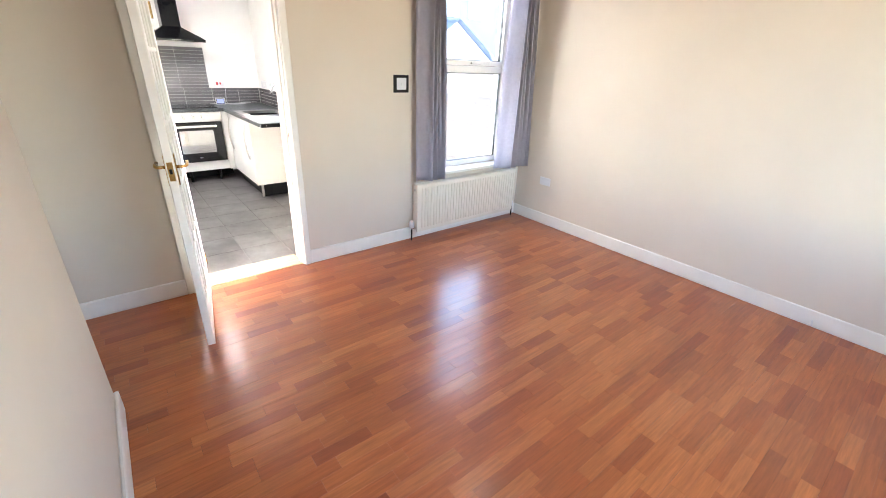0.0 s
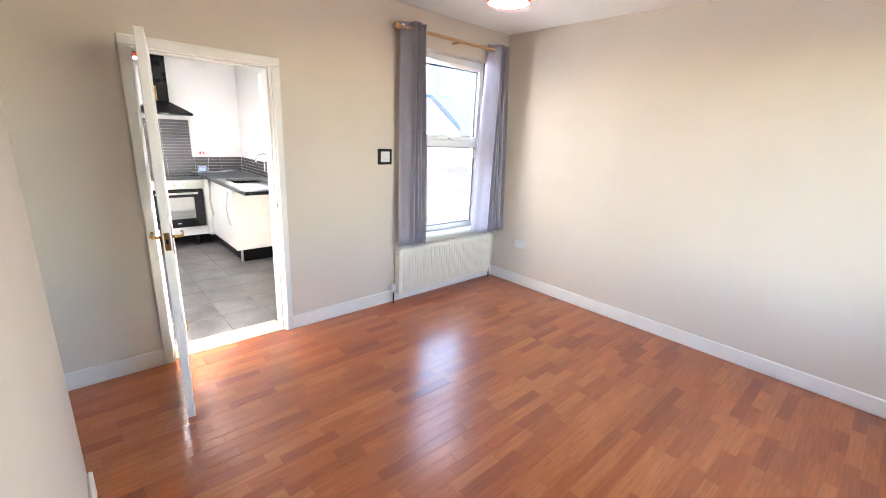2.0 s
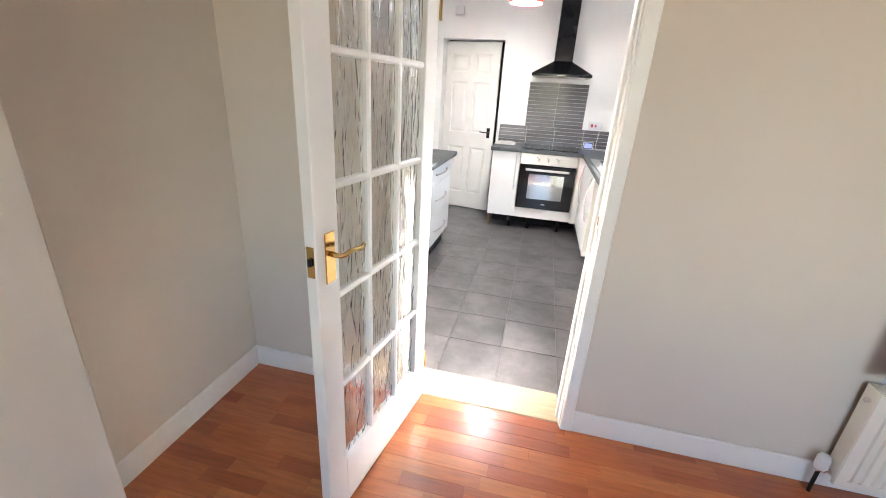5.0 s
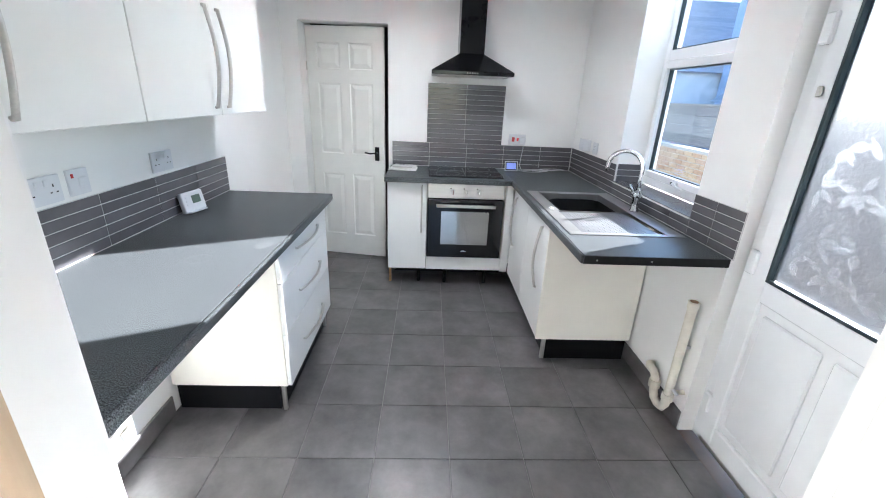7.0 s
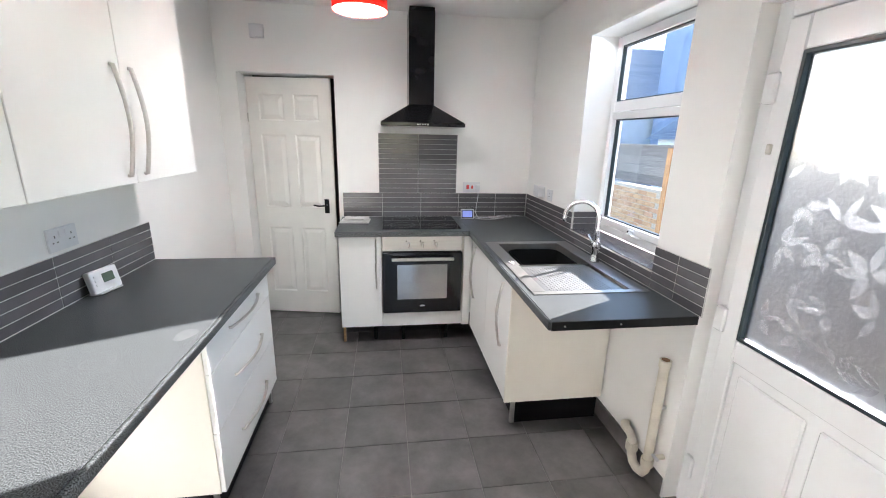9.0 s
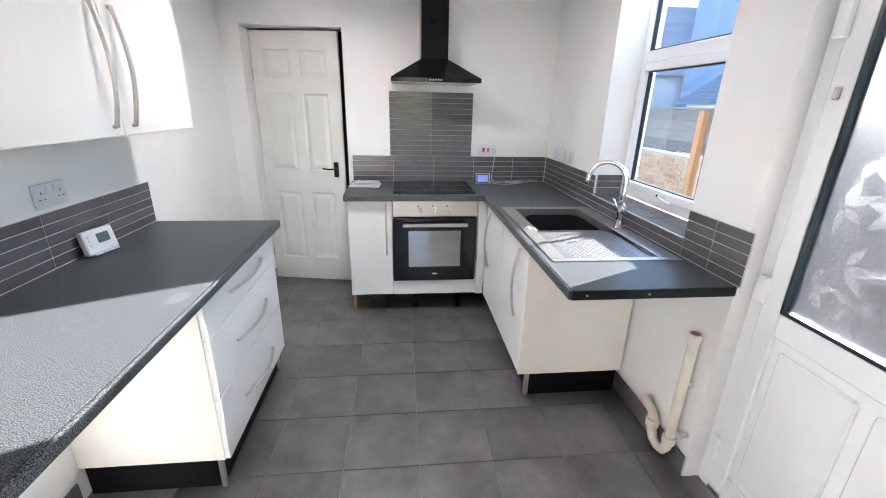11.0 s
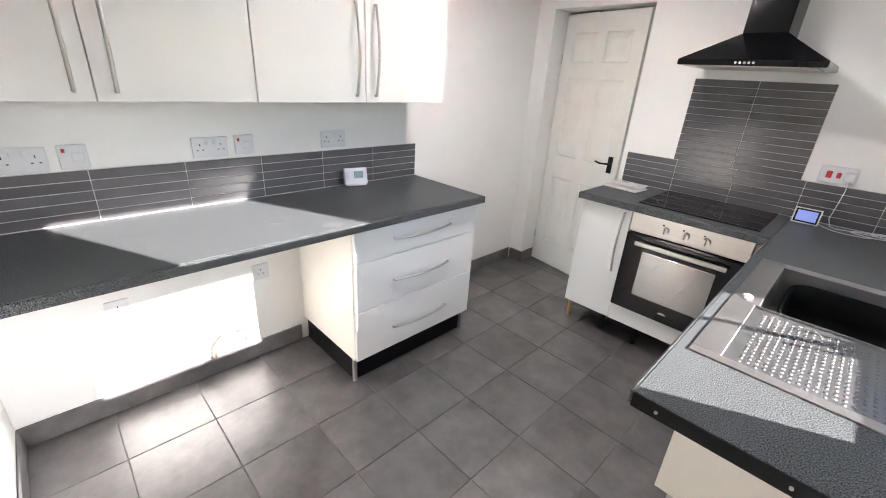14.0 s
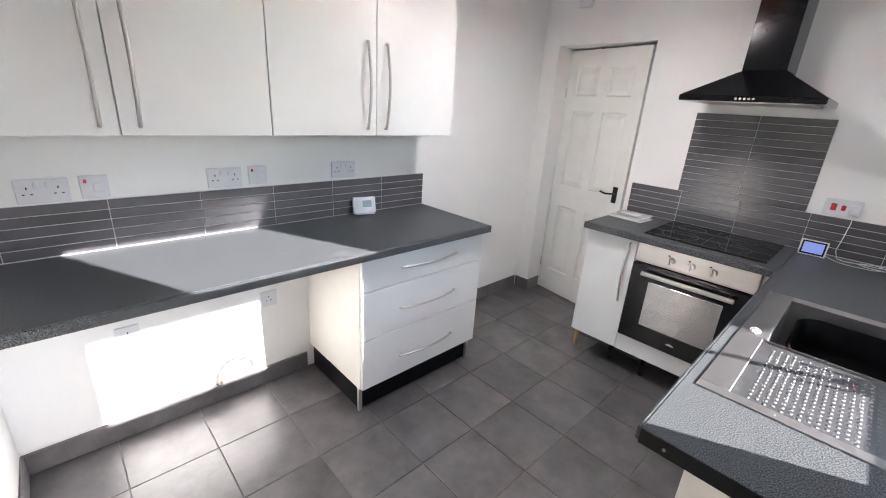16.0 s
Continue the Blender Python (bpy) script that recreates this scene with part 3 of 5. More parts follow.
part("bottom_rail", box(ga, gb, -0.012, 0.055, 0.035, 0.14, 0.005), M_UPVC, bd)
part("panel", box(ga, gb, 0.004, 0.045, 0.14, gz0 - 0.09), M_UPVC, bd)
mid = (ga + gb) / 2
for x0, x1 in ((ga + 0.03, mid - 0.02), (mid + 0.02, gb - 0.03)):
    part("raised_panel", box(x0, x1, -0.006, 0.006, 0.18, gz0 - 0.13, 0.008), M_UPVC, bd)
sl = 0.014
part("seal", boxes([(ga, ga + sl, -0.016, 0.02, gz0, gz1), (gb - sl, gb, -0.016, 0.02, gz0, gz1), (ga, gb, -0.016, 0.02, gz0, gz0 + sl), (ga, gb, -0.016, 0.02, gz1 - sl, gz1)], 0.002), M_SEAL, bd, "dark glazing gasket")
g = part("pane", box(ga + 0.004, gb - 0.004, 0.004, 0.010, gz0 + 0.004, gz1 - 0.004), M_LEAFGL, bd, "obscured glass with frosted leaf pattern")
g.visible_shadow = False
random.seed(8)
for si in range(35):
    sx_ = ga + 0.07 + 0.125 * (si % 5) + 0.05 * (si // 5 % 2) + random.uniform(-0.02, 0.02)
    sz_ = gz0 + 0.09 + 0.14 * (si // 5) + random.uniform(-0.03, 0.03)
    sa_ = random.uniform(-3, 3)
    for k in range(random.choice((3, 4, 5))):
        an = sa_ + 1.05 * k + random.uniform(-0.25, 0.25)
        ln, wd = random.uniform(0.055, 0.10), random.uniform(0.010, 0.019)
        rim_ = []
        for q in range(14):
            t_ = q / 7 if q < 7 else 2 - q / 7
            u_, v_ = (1 if q < 7 else -1) * wd * math.sin(math.pi * t_ ** 0.8) ** 1.2 if 0 < t_ < 1 else 0.0, 0.006 + ln * t_
            rim_.append((sx_ + u_ * math.cos(an) - v_ * math.sin(an), sz_ + u_ * math.sin(an) + v_ * math.cos(an)))
        if any(not (ga + 0.016 < x < gb - 0.016 and gz0 + 0.016 < z < gz1 - 0.016) for x, z in rim_):
            continue
        bm = bmesh.new()
        e_ = 0.0002 * (k + 5 * (si % 2))
        fa, fb = [bm.verts.new((x, 0.0012 + e_, z)) for x, z in rim_], [bm.verts.new((x, 0.0015 + e_, z)) for x, z in rim_]
        bm.faces.new(fa)
        bm.faces.new(fb[::-1])
        for q in range(14):
            bm.faces.new((fa[q], fb[q], fb[(q + 1) % 14], fa[(q + 1) % 14]))
        part("etched_leaf", bm, M_LEAF, bd)
part("catch", box(0.085, 0.105, -0.024, -0.012, 1.545, 1.58, 0.004), M_STEEL, bd, "small grey catch")
for z in (0.22, 0.92, 1.76):
    part("hinge", box(0.028, 0.075, -0.026, 0.0, z - 0.05, z + 0.05, 0.006), M_UPVC, bd)

# ---- panelled store door, slightly ajar ----
sd = local_thing("panel_door", pose(FX0 + 0.006, KF + 0.178, 0.012, 0, 0, -10.0), "white six-panel moulded door standing slightly ajar", "door", kind="structure")
sw, sh, stt = 0.672, 1.985, 0.035
part("slab", box(0, sw, 0.012, stt - 0.002, 0, sh, 0.002), M_GLOSSW, sd)
cols, rowz = ((0.090, 0.295), (0.372, 0.577)), ((0.20, 0.78), (0.96, 1.55), (1.66, 1.86))
strips = [(0, cols[0][0], 0, sh), (cols[0][1], cols[1][0], 0, sh), (cols[1][1], sw, 0, sh)]
for c0, c1 in cols:
    zs = [0] + [z for r in rowz for z in r] + [sh]
    strips += [(c0, c1, zs[k], zs[k + 1]) for k in range(0, len(zs), 2)]
part("face_frame", boxes([(x0, x1, 0.0, 0.013, z0, z1) for x0, x1, z0, z1 in strips]), M_GLOSSW, sd)


def moulded_panel(c0, c1, z0, z1):
    """A fielded panel: a sunk margin, then a sloping border up to a raised flat."""
    bm = bmesh.new()
    rings = [[bm.verts.new(v) for v in ((c0 + e, y, z0 + e), (c1 - e, y, z0 + e), (c1 - e, y, z1 - e), (c0 + e, y, z1 - e))]
             for e, y in ((0.0, 0.0), (0.008, 0.010), (0.016, 0.010), (0.044, 0.002))]
    for ra, rb in zip(rings, rings[1:]):
        for k in range(4):
            bm.faces.new((ra[k], ra[(k + 1) % 4], rb[(k + 1) % 4], rb[k]))
    bm.faces.new(rings[-1])
    return bm


for c0, c1 in cols:
    for z0, z1 in rowz:
        part("panel", moulded_panel(c0, c1, z0, z1), M_GLOSSW, sd)
hp = part("handle_plate", box(sw - 0.086, sw - 0.046, -0.006, 0.0, 0.915, 1.035, 0.002), M_DARK, sd, "black handle plate")
part("lever", tube([(sw - 0.066, -0.004, 0.985), (sw - 0.066, -0.035, 0.985), (sw - 0.074, -0.045, 0.985), (sw - 0.118, -0.046, 0.980), (sw - 0.165, -0.045, 0.988)], 0.007, 8), M_DARK, hp, "black lever", smooth=True)
for z in (0.24, 1.68):
    part("hinge", cyl((0.0, -0.003, z - 0.035), (0.0, -0.003, z + 0.035), 0.005, n=8), M_STEEL, sd)


# ---- kitchen units ----
def bow_handle(parent, p, q, out, r=0.006):
    """A bowed bar handle from p to q, standing off along out."""
    p, q, out = Vector(p), Vector(q), Vector(out)
    pts = [p] + [p.lerp(q, k / 10) + out * (0.010 + 0.026 * math.sin(math.pi * k / 10)) for k in range(11)] + [q]
    return part("handle", tube(pts, r, 8, flat=1.3), M_STEEL, parent, "brushed steel bow handle", smooth=True)


WT, WB = 0.910, 0.872
wtl = thing("worktop", (-0.9, -1.7, WB), "black speckled worktop with rounded front edge", "worktop")
part("slab", box(KL + 0.002, -0.594, KN + 0.014, -0.646, WB, WT), M_TOP, wtl)
part("front_edge", box(-0.5938, -0.58, KN + 0.014, -0.646, WB, WT - 0.0005, 0.006, seg=3), M_TOP, wtl, "rounded front edge")
part("end_cap", box(KL + 0.004, -0.582, -0.6458, -0.644, WB + 0.001, WT - 0.001), M_DARK, wtl, "black worktop end strip")

smear = []
for q in range(20):
    t_ = 2 * math.pi * q / 20
    u_, v_ = (0.030 + 0.004 * math.sin(3 * t_)) * math.cos(t_), (0.052 + 0.006 * math.cos(2 * t_)) * math.sin(t_)
    smear.append((-0.648 + u_ * 0.95 + v_ * 0.28, -1.566 + v_ * 0.95 - u_ * 0.28))
bm = bmesh.new()
lo_, hi_ = [bm.verts.new((x, y, WT)) for x, y in smear], [bm.verts.new((x, y, WT + 0.0004)) for x, y in smear]
bm.faces.new(hi_)
for q in range(20):
    bm.faces.new((lo_[q], lo_[(q + 1) % 20], hi_[(q + 1) % 20], hi_[q]))
part("smear", bm, M_SMEAR, wtl, "pale dried smear")
part("cup_mark", spin([(0.040, 0.0), (0.040, 0.0003), (0.045, 0.0003), (0.045, 0.0)], (-0.822, -1.724, WT), 32), M_SMEAR, wtl, "pale ring left by a cup")

dru = thing("drawer_unit", (-0.9, -1.06, 0), "white gloss three-drawer base unit with cream sides", "cabinet")
part("body", box(KL + 0.002, -0.652, -1.475, -0.652, 0.145, WB - 0.001, 0.002), M_CARC, dru)
for z0, z1, hz in ((0.150, 0.430, 0.272), (0.434, 0.690, 0.555), (0.694, 0.862, 0.779)):
    dr_ = part("drawer_front", box(-0.651, -0.632, -1.473, -0.654, z0, z1, 0.002), M_CAB, dru)
    bow_handle(dr_, (-0.632, -1.245, hz), (-0.632, -0.867, hz), (1, 0, 0))
part("plinth", box(-0.70, -0.685, -1.44, -0.66, 0.0, 0.14), M_PLINTH, dru, "black plinth")
part("plinth", box(KL + 0.014, -0.70, -1.462, -1.447, 0.0, 0.14), M_PLINTH, dru, "black plinth")
for y in (-1.462, -0.665):
    part("leg", box(-0.686, -0.668, y - 0.010, y + 0.010, 0.0, 0.145, 0.002), M_STEEL, dru)

for y1, y0 in ((-0.705, -1.722), (-1.724, KN + 0.014)):
    wc = thing("wall_cabinet", (-1.05, (y0 + y1) / 2, 1.38), "white gloss double wall cabinet with bow handles", "cabinet", "wall cabinets above the worktop")
    part("body", box(KL + 0.001, -0.926, y0 + 0.001, y1 - 0.001, 1.382, 2.13, 0.002), M_CAB, wc)
    ym = (y0 + y1) / 2
    for ya, yb, hy in ((y0 + 0.002, ym - 0.0015, ym - 0.052), (ym + 0.0015, y1, ym + 0.055)):
        d_ = part("door", box(-0.925, -0.905, ya, yb, 1.38, 2.132, 0.002), M_CAB, wc)
        bow_handle(d_, (-0.905, hy, 1.412), (-0.905, hy, 1.792), (1, 0, 0))

wtb = thing("worktop", (0.5, 0.2, WB), "black speckled worktop carrying the hob", "worktop")
part("slab", box(-0.328, 0.646, -0.032, KF - 0.001, WB, WT), M_TOP, wtb)
part("front_edge", box(-0.328, 0.636, -0.045, -0.0322, WB, WT - 0.0005, 0.006, seg=3), M_TOP, wtb, "rounded front edge")
part("end_cap", box(-0.330, -0.3282, -0.043, KF - 0.002, WB + 0.001, WT - 0.001), M_DARK, wtb, "black worktop end strip")
wts = thing("worktop", (0.95, -0.6, WB), "black speckled worktop around the sink, overhanging the unit", "worktop")
SX0, SX1, SY0, SY1 = 0.675, 1.236, -1.313, -0.375
for r_ in ((0.648, KR - 0.001, SY1 - 0.02, KF - 0.001, WB, WT), (0.648, KR - 0.001, -1.58, SY0 + 0.02, WB, WT),
           (0.648, SX0 + 0.02, SY0 + 0.02, SY1 - 0.02, WB, WT), (SX1 - 0.02, KR - 0.001, SY0 + 0.02, SY1 - 0.02, WB, WT)):
    part("slab", box(*r_), M_TOP, wts)
part("front_edge", box(0.637, 0.6478, -1.58, -0.046, WB, WT - 0.0005, 0.005, seg=2), M_TOP, wts, "rounded front edge")
part("end_cap", box(0.648, KR - 0.002, -1.584, -1.5805, WB + 0.001, WT - 0.001), M_DARK, wts, "black worktop end strip")
for x in (0.70, 0.93):
    part("screw", cyl((x, -1.588, WB + 0.019), (x, -1.584, WB + 0.019), 0.0035, n=8), M_STEEL, wts)

bu = thing("base_unit", (-0.16, 0.25, 0), "narrow white gloss base unit with bow handle", "cabinet")
part("body", box(-0.312, -0.004, 0.022, KF - 0.03, 0.150, WB - 0.001, 0.002), M_CARC, bu)
d_ = part("door", box(-0.312, -0.005, 0.001, 0.021, 0.152, WB - 0.006, 0.002), M_CAB, bu)
bow_handle(d_, (-0.045, 0.001, 0.47), (-0.045, 0.001, 0.84), (0, -1, 0))
part("leg", box(-0.308, -0.290, 0.06, 0.09, 0, 0.15, 0.002), M_PINE, bu, "bare timber foot")
part("leg", cyl((-0.06, 0.10, 0), (-0.06, 0.10, 0.15), 0.016, n=12), M_DARK, bu)

ou = thing("oven_housing", (0.3, 0.25, 0), "white gloss oven housing with base panel", "cabinet")
part("base_panel", box(-0.002, 0.612, 0.001, 0.021, 0.150, 0.262, 0.002), M_CAB, ou)
part("filler", box(0.614, 0.672, 0.001, 0.021, 0.140, WB - 0.006, 0.002), M_CAB, ou)
part("side", box(0.600, 0.616, 0.022, KF - 0.03, 0.150, WB - 0.001), M_CARC, ou)
part("shelf", box(0.0, 0.598, 0.022, KF - 0.03, 0.235, 0.255), M_CARC, ou)
for x in (0.16, 0.5):
    part("leg", cyl((x, 0.08, 0), (x, 0.08, 0.15), 0.016, n=12), M_DARK, ou)
part("plinth", box(-0.28, 0.70, 0.30, 0.315, 0.0, 0.14), M_PLINTH, ou, "black plinth set far back")

ov = thing("oven", (0.298, 0.1, 0.262), "built-in black glass oven with steel control panel", "oven")
part("case", box(0.004, 0.594, 0.020, 0.50, 0.266, 0.855), M_DARK, ov)
cp = part("control_panel", box(0.001, 0.597, -0.004, 0.02, 0.752, 0.866, 0.003), M_STEEL, ov, "brushed steel control panel")
for x in (0.195, 0.298, 0.400):
    k_ = part("knob", cyl((x, -0.004, 0.806), (x, -0.026, 0.806), 0.019, 0.016, n=24), M_STEEL, cp, "brushed steel control knob", smooth=False)
    part("grip", box(x - 0.0045, x + 0.0045, -0.034, -0.024, 0.788, 0.824, 0.002), M_CHROME, k_)
    part("mark", box(x - 0.022, x - 0.012, -0.0052, -0.004, 0.826, 0.834), M_DARK, cp)
od = part("oven_door", box(0.001, 0.597, -0.020, 0.02, 0.266, 0.746, 0.004), M_BGLASS, ov, "black glass oven door")
part("window_pane", box(0.110, 0.486, -0.0225, -0.019, 0.378, 0.652, 0.001), M_OVENWIN, od, "smoky reflective oven window")
part("handle_bar", box(0.068, 0.530, -0.062, -0.048, 0.690, 0.716, 0.005, seg=2), M_STEEL, od, "brushed steel handle bar")
for x in (0.085, 0.493):
    part("bracket", box(x, x + 0.02, -0.05, -0.02, 0.694, 0.712), M_DARK, od)
part("badge", boxes([(0.278, 0.320, -0.0215, -0.0195, 0.318, 0.322), (0.288, 0.310, -0.0215, -0.0195, 0.324, 0.328)]), M_PLASTIC, od, "small pale maker's mark")

hob = thing("hob", (0.3, 0.27, WT), "black glass electric hob with ring markings", "hob")
part("glass_top", box(0.003, 0.592, 0.035, 0.52, WT, WT + 0.006, 0.002), M_BGLASS, hob)
M_RING = material("grey_ring_print", (0.085, 0.085, 0.085), 0.4, scale=20)


def ring(x, y, r, w=0.003):
    return spin([(r - w, 0.0062), (r - w, 0.0068), (r, 0.0068), (r, 0.0062)], (x, y, WT), 40)


for x, y, r in ((0.155, 0.39, 0.075), (0.155, 0.17, 0.095), (0.43, 0.40, 0.095), (0.43, 0.17, 0.075)):
    part("ring", ring(x, y, r), M_RING, hob, "printed cooking zone ring")
part("print_line", boxes([(0.29, 0.293, 0.07, 0.48, WT + 0.006, WT + 0.0066), (0.06, 0.53, 0.055, 0.058, WT + 0.006, WT + 0.0066)]), M_RING, hob)

su = thing("sink_unit", (0.95, -0.5, 0), "white gloss double-door sink base unit", "cabinet")
part("body", box(0.692, KR - 0.014, -0.998, -0.002, 0.150, WB - 0.20, 0.002), M_CARC, su)
part("end_panel", box(0.672, KR - 0.014, -1.016, -0.999, 0.145, WB - 0.001, 0.002), M_CARC, su, "cream end panel")
part("back_rail", box(1.235, KR - 0.014, -0.998, -0.002, 0.67, WB - 0.001), M_CARC, su)
for ya, yb, hy in ((-0.998, -0.502, -0.88), (-0.498, -0.030, -0.155)):
    d_ = part("door", box(0.672, 0.691, ya, yb, 0.152, WB - 0.006, 0.002), M_CAB, su)
    bow_handle(d_, (0.672, hy, 0.43), (0.672, hy, 0.81), (-1, 0, 0))
part("plinth", box(0.745, 0.760, -0.985, -0.05, 0, 0.14), M_PLINTH, su, "black plinth")
part("plinth", box(0.745, 1.235, -0.998, -0.985, 0, 0.14), M_PLINTH, su, "black end plinth")
part("leg", box(0.718, 0.742, -1.004, -0.984, 0, 0.15, 0.002), M_STEEL, su)

# ---- sink ----
sink = thing("sink", (0.95, -0.86, WT), "stainless steel inset sink with textured drainer", "sink")
BX0, BX1, BYa, BYb = 0.752, 1.152, -0.885, -0.43
zt = WT + 0.004
part("rim", boxes([(SX0, BX0, BYa, SY1, WT - 0.001, zt), (BX1, SX1, BYa, SY1, WT - 0.001, zt), (BX0, BX1, BYb, SY1, WT - 0.001, zt),
                   (SX0, SX1, SY0, SY0 + 0.035, WT - 0.001, zt), (SX0, BX0 - 0.01, SY0 + 0.035, BYa, WT - 0.001, zt), (BX1, SX1, SY0 + 0.035, BYa, WT - 0.001, zt)], 0.0015), M_SINK, sink)
part("bowl", boxes([(BX0 - 0.002, BX0, BYa, BYb, 0.75, zt - 0.0005), (BX1, BX1 + 0.002, BYa, BYb, 0.75, zt - 0.0005), (BX0, BX1, BYa - 0.002, BYa, 0.75, zt - 0.0005),
                    (BX0, BX1, BYb, BYb + 0.002, 0.75, zt - 0.0005), (BX0 - 0.002, BX1 + 0.002, BYa - 0.002, BYb + 0.002, 0.745, 0.75)]), M_SINK, sink, "deep square steel bowl")
part("drainer", box(BX0 - 0.01, BX1 - 0.03, SY0 + 0.035, BYa, WT - 0.008, WT - 0.003), M_DRAIN, sink, "embossed steel drainer")
part("channel", box(BX1 - 0.03, BX1, SY0 + 0.035, BYa, WT - 0.016, WT - 0.012), M_SINK, sink, "drain channel beside the drainer")
bm = bmesh.new()
for i in range(19):
    for j in range(17):
        x, y = BX0 + 0.025 + 0.0165 * i, SY0 + 0.055 + 0.0205 * j + (0.010 if i % 2 else 0)
        bmesh.ops.create_icosphere(bm, subdivisions=1, radius=1.0, matrix=Matrix.Translation((x, y, WT - 0.003)) @ Matrix.Diagonal((0.0050, 0.0050, 0.0014, 1)))
part("stud", bm, M_DRAIN, sink, "raised anti-slip studs", smooth=True, kind="stuff")
basin = thing("washing_up_bowl", (0.95, -0.67, 0.752), "black plastic washing-up bowl lying in the sink", "bowl")
bm = bmesh.new()
loops = []
for inset, z in ((0.0, 0.885), (0.006, 0.889), (0.012, 0.885), (0.016, 0.80), (0.030, 0.765), (0.060, 0.758)):
    loop = []
    for cx_, cy_, a0_ in ((1.055, -0.545, 0), (0.865, -0.545, 90), (0.865, -0.785, 180), (1.055, -0.785, 270)):
        for q in range(6):
            a_ = radians(a0_ + 18 * q)
            rr_ = 0.075 - inset
            loop.append(bm.verts.new((cx_ + rr_ * math.cos(a_), cy_ + rr_ * math.sin(a_), z)))
    loops.append(loop)
for la, lb in zip(loops, loops[1:]):
    for q in range(24):
        bm.faces.new((la[q], la[(q + 1) % 24], lb[(q + 1) % 24], lb[q]))
bm.faces.new(loops[-1])
bmesh.ops.solidify(bm, geom=bm.faces[:], thickness=0.003)
part("body", bm, M_BASIN, basin, smooth=True)
plug = thing("sink_plug", (0.712, -0.84, zt), "white plug with chain resting on the sink rim", "plug")
part("disc", cyl((0.712, -0.84, zt), (0.712, -0.84, zt + 0.005), 0.015, 0.014, 18), M_PLASTIC, plug)
part("tab", boxes([(0.706, 0.718, -0.868, -0.850, zt, zt + 0.004)], 0.0015), M_PLASTIC, plug)
part("knob", cyl((0.712, -0.84, zt + 0.005), (0.712, -0.84, zt + 0.010), 0.007, 0.005, n=12), M_PIPE, plug)

TX, TY = 1.200, -0.845
tap = thing("mixer_tap", (TX, TY, zt), "chrome swan-neck mixer tap with two levers", "tap")
part("base", spin([(0.0, 0), (0.028, 0), (0.028, 0.006), (0.022, 0.012), (0.020, 0.07), (0.023, 0.075), (0.023, 0.105), (0.015, 0.115), (0.0, 0.115)], (TX, TY, zt)), M_CHROME, tap, smooth=True)
arc = [(TX, TY, zt + 0.10), (TX, TY, 1.10), (TX, TY, 1.155)]
arc += [(TX - 0.0775 * (1 - math.cos(a_)), TY + 0.0525 * (1 - math.cos(a_)), 1.155 + 0.094 * math.sin(a_)) for a_ in (math.pi * k / 16 for k in range(1, 16))]
arc += [(TX - 0.155, TY + 0.105, 1.150), (TX - 0.155, TY + 0.105, 1.128)]
part("spout", tube(arc, 0.0125, 14), M_CHROME, tap, smooth=True)
for s_ in (-1, 1):
    lv = part("valve", cyl((TX, TY, zt + 0.09), (TX, TY + s_ * 0.045, zt + 0.09), 0.014, n=16), M_CHROME, tap)
    part("lever", tube([(TX, TY + s_ * 0.042, zt + 0.09), (TX - 0.01, TY + s_ * 0.05, zt + 0.115), (TX - 0.025, TY + s_ * 0.056, zt + 0.145)], 0.006, 8), M_CHROME, lv, smooth=True)

# ---- hood ----
hd = thing("cooker_hood", (0.3, 0.3, 1.645), "black chimney cooker hood", "cooker hood")
part("lip", box(0.003, 0.603, 0.08, KF - 0.001, 1.645, 1.672, 0.003), M_BLACK, hd)
bm = bmesh.new()
lo = [bm.verts.new(v) for v in ((0.005, 0.082, 1.672), (0.601, 0.082, 1.672), (0.601, KF - 0.002, 1.672), (0.005, KF - 0.002, 1.672))]
hi = [bm.verts.new(v) for v in ((0.21, 0.27, 1.80), (0.396, 0.27, 1.80), (0.396, KF - 0.002, 1.80), (0.21, KF - 0.002, 1.80))]
for k in range(4):
    bm.faces.new((lo[k], lo[(k + 1) % 4], hi[(k + 1) % 4], hi[k]))
bm.faces.new(lo[::-1])
bm.faces.new(hi)
part("canopy", bm, M_BLACK, hd)
part("chimney", box(0.21, 0.396, 0.27, KF - 0.001, 1.80, 2.43, 0.003), M_BLACK, hd)
part("chimney_sleeve", box(0.213, 0.393, 0.273, KF - 0.001, 2.43, KC - 0.03, 0.002), M_BLACK, hd)
for k in range(5):
    part("button", cyl((0.262 + 0.018 * k, 0.0785, 1.658), (0.262 + 0.018 * k, 0.083, 1.658), 0.0055, n=12), M_STEEL, hd)
part("filter", box(0.05, 0.555, 0.12, 0.50, 1.641, 1.6455), M_STEEL, hd, "steel mesh grease filter")


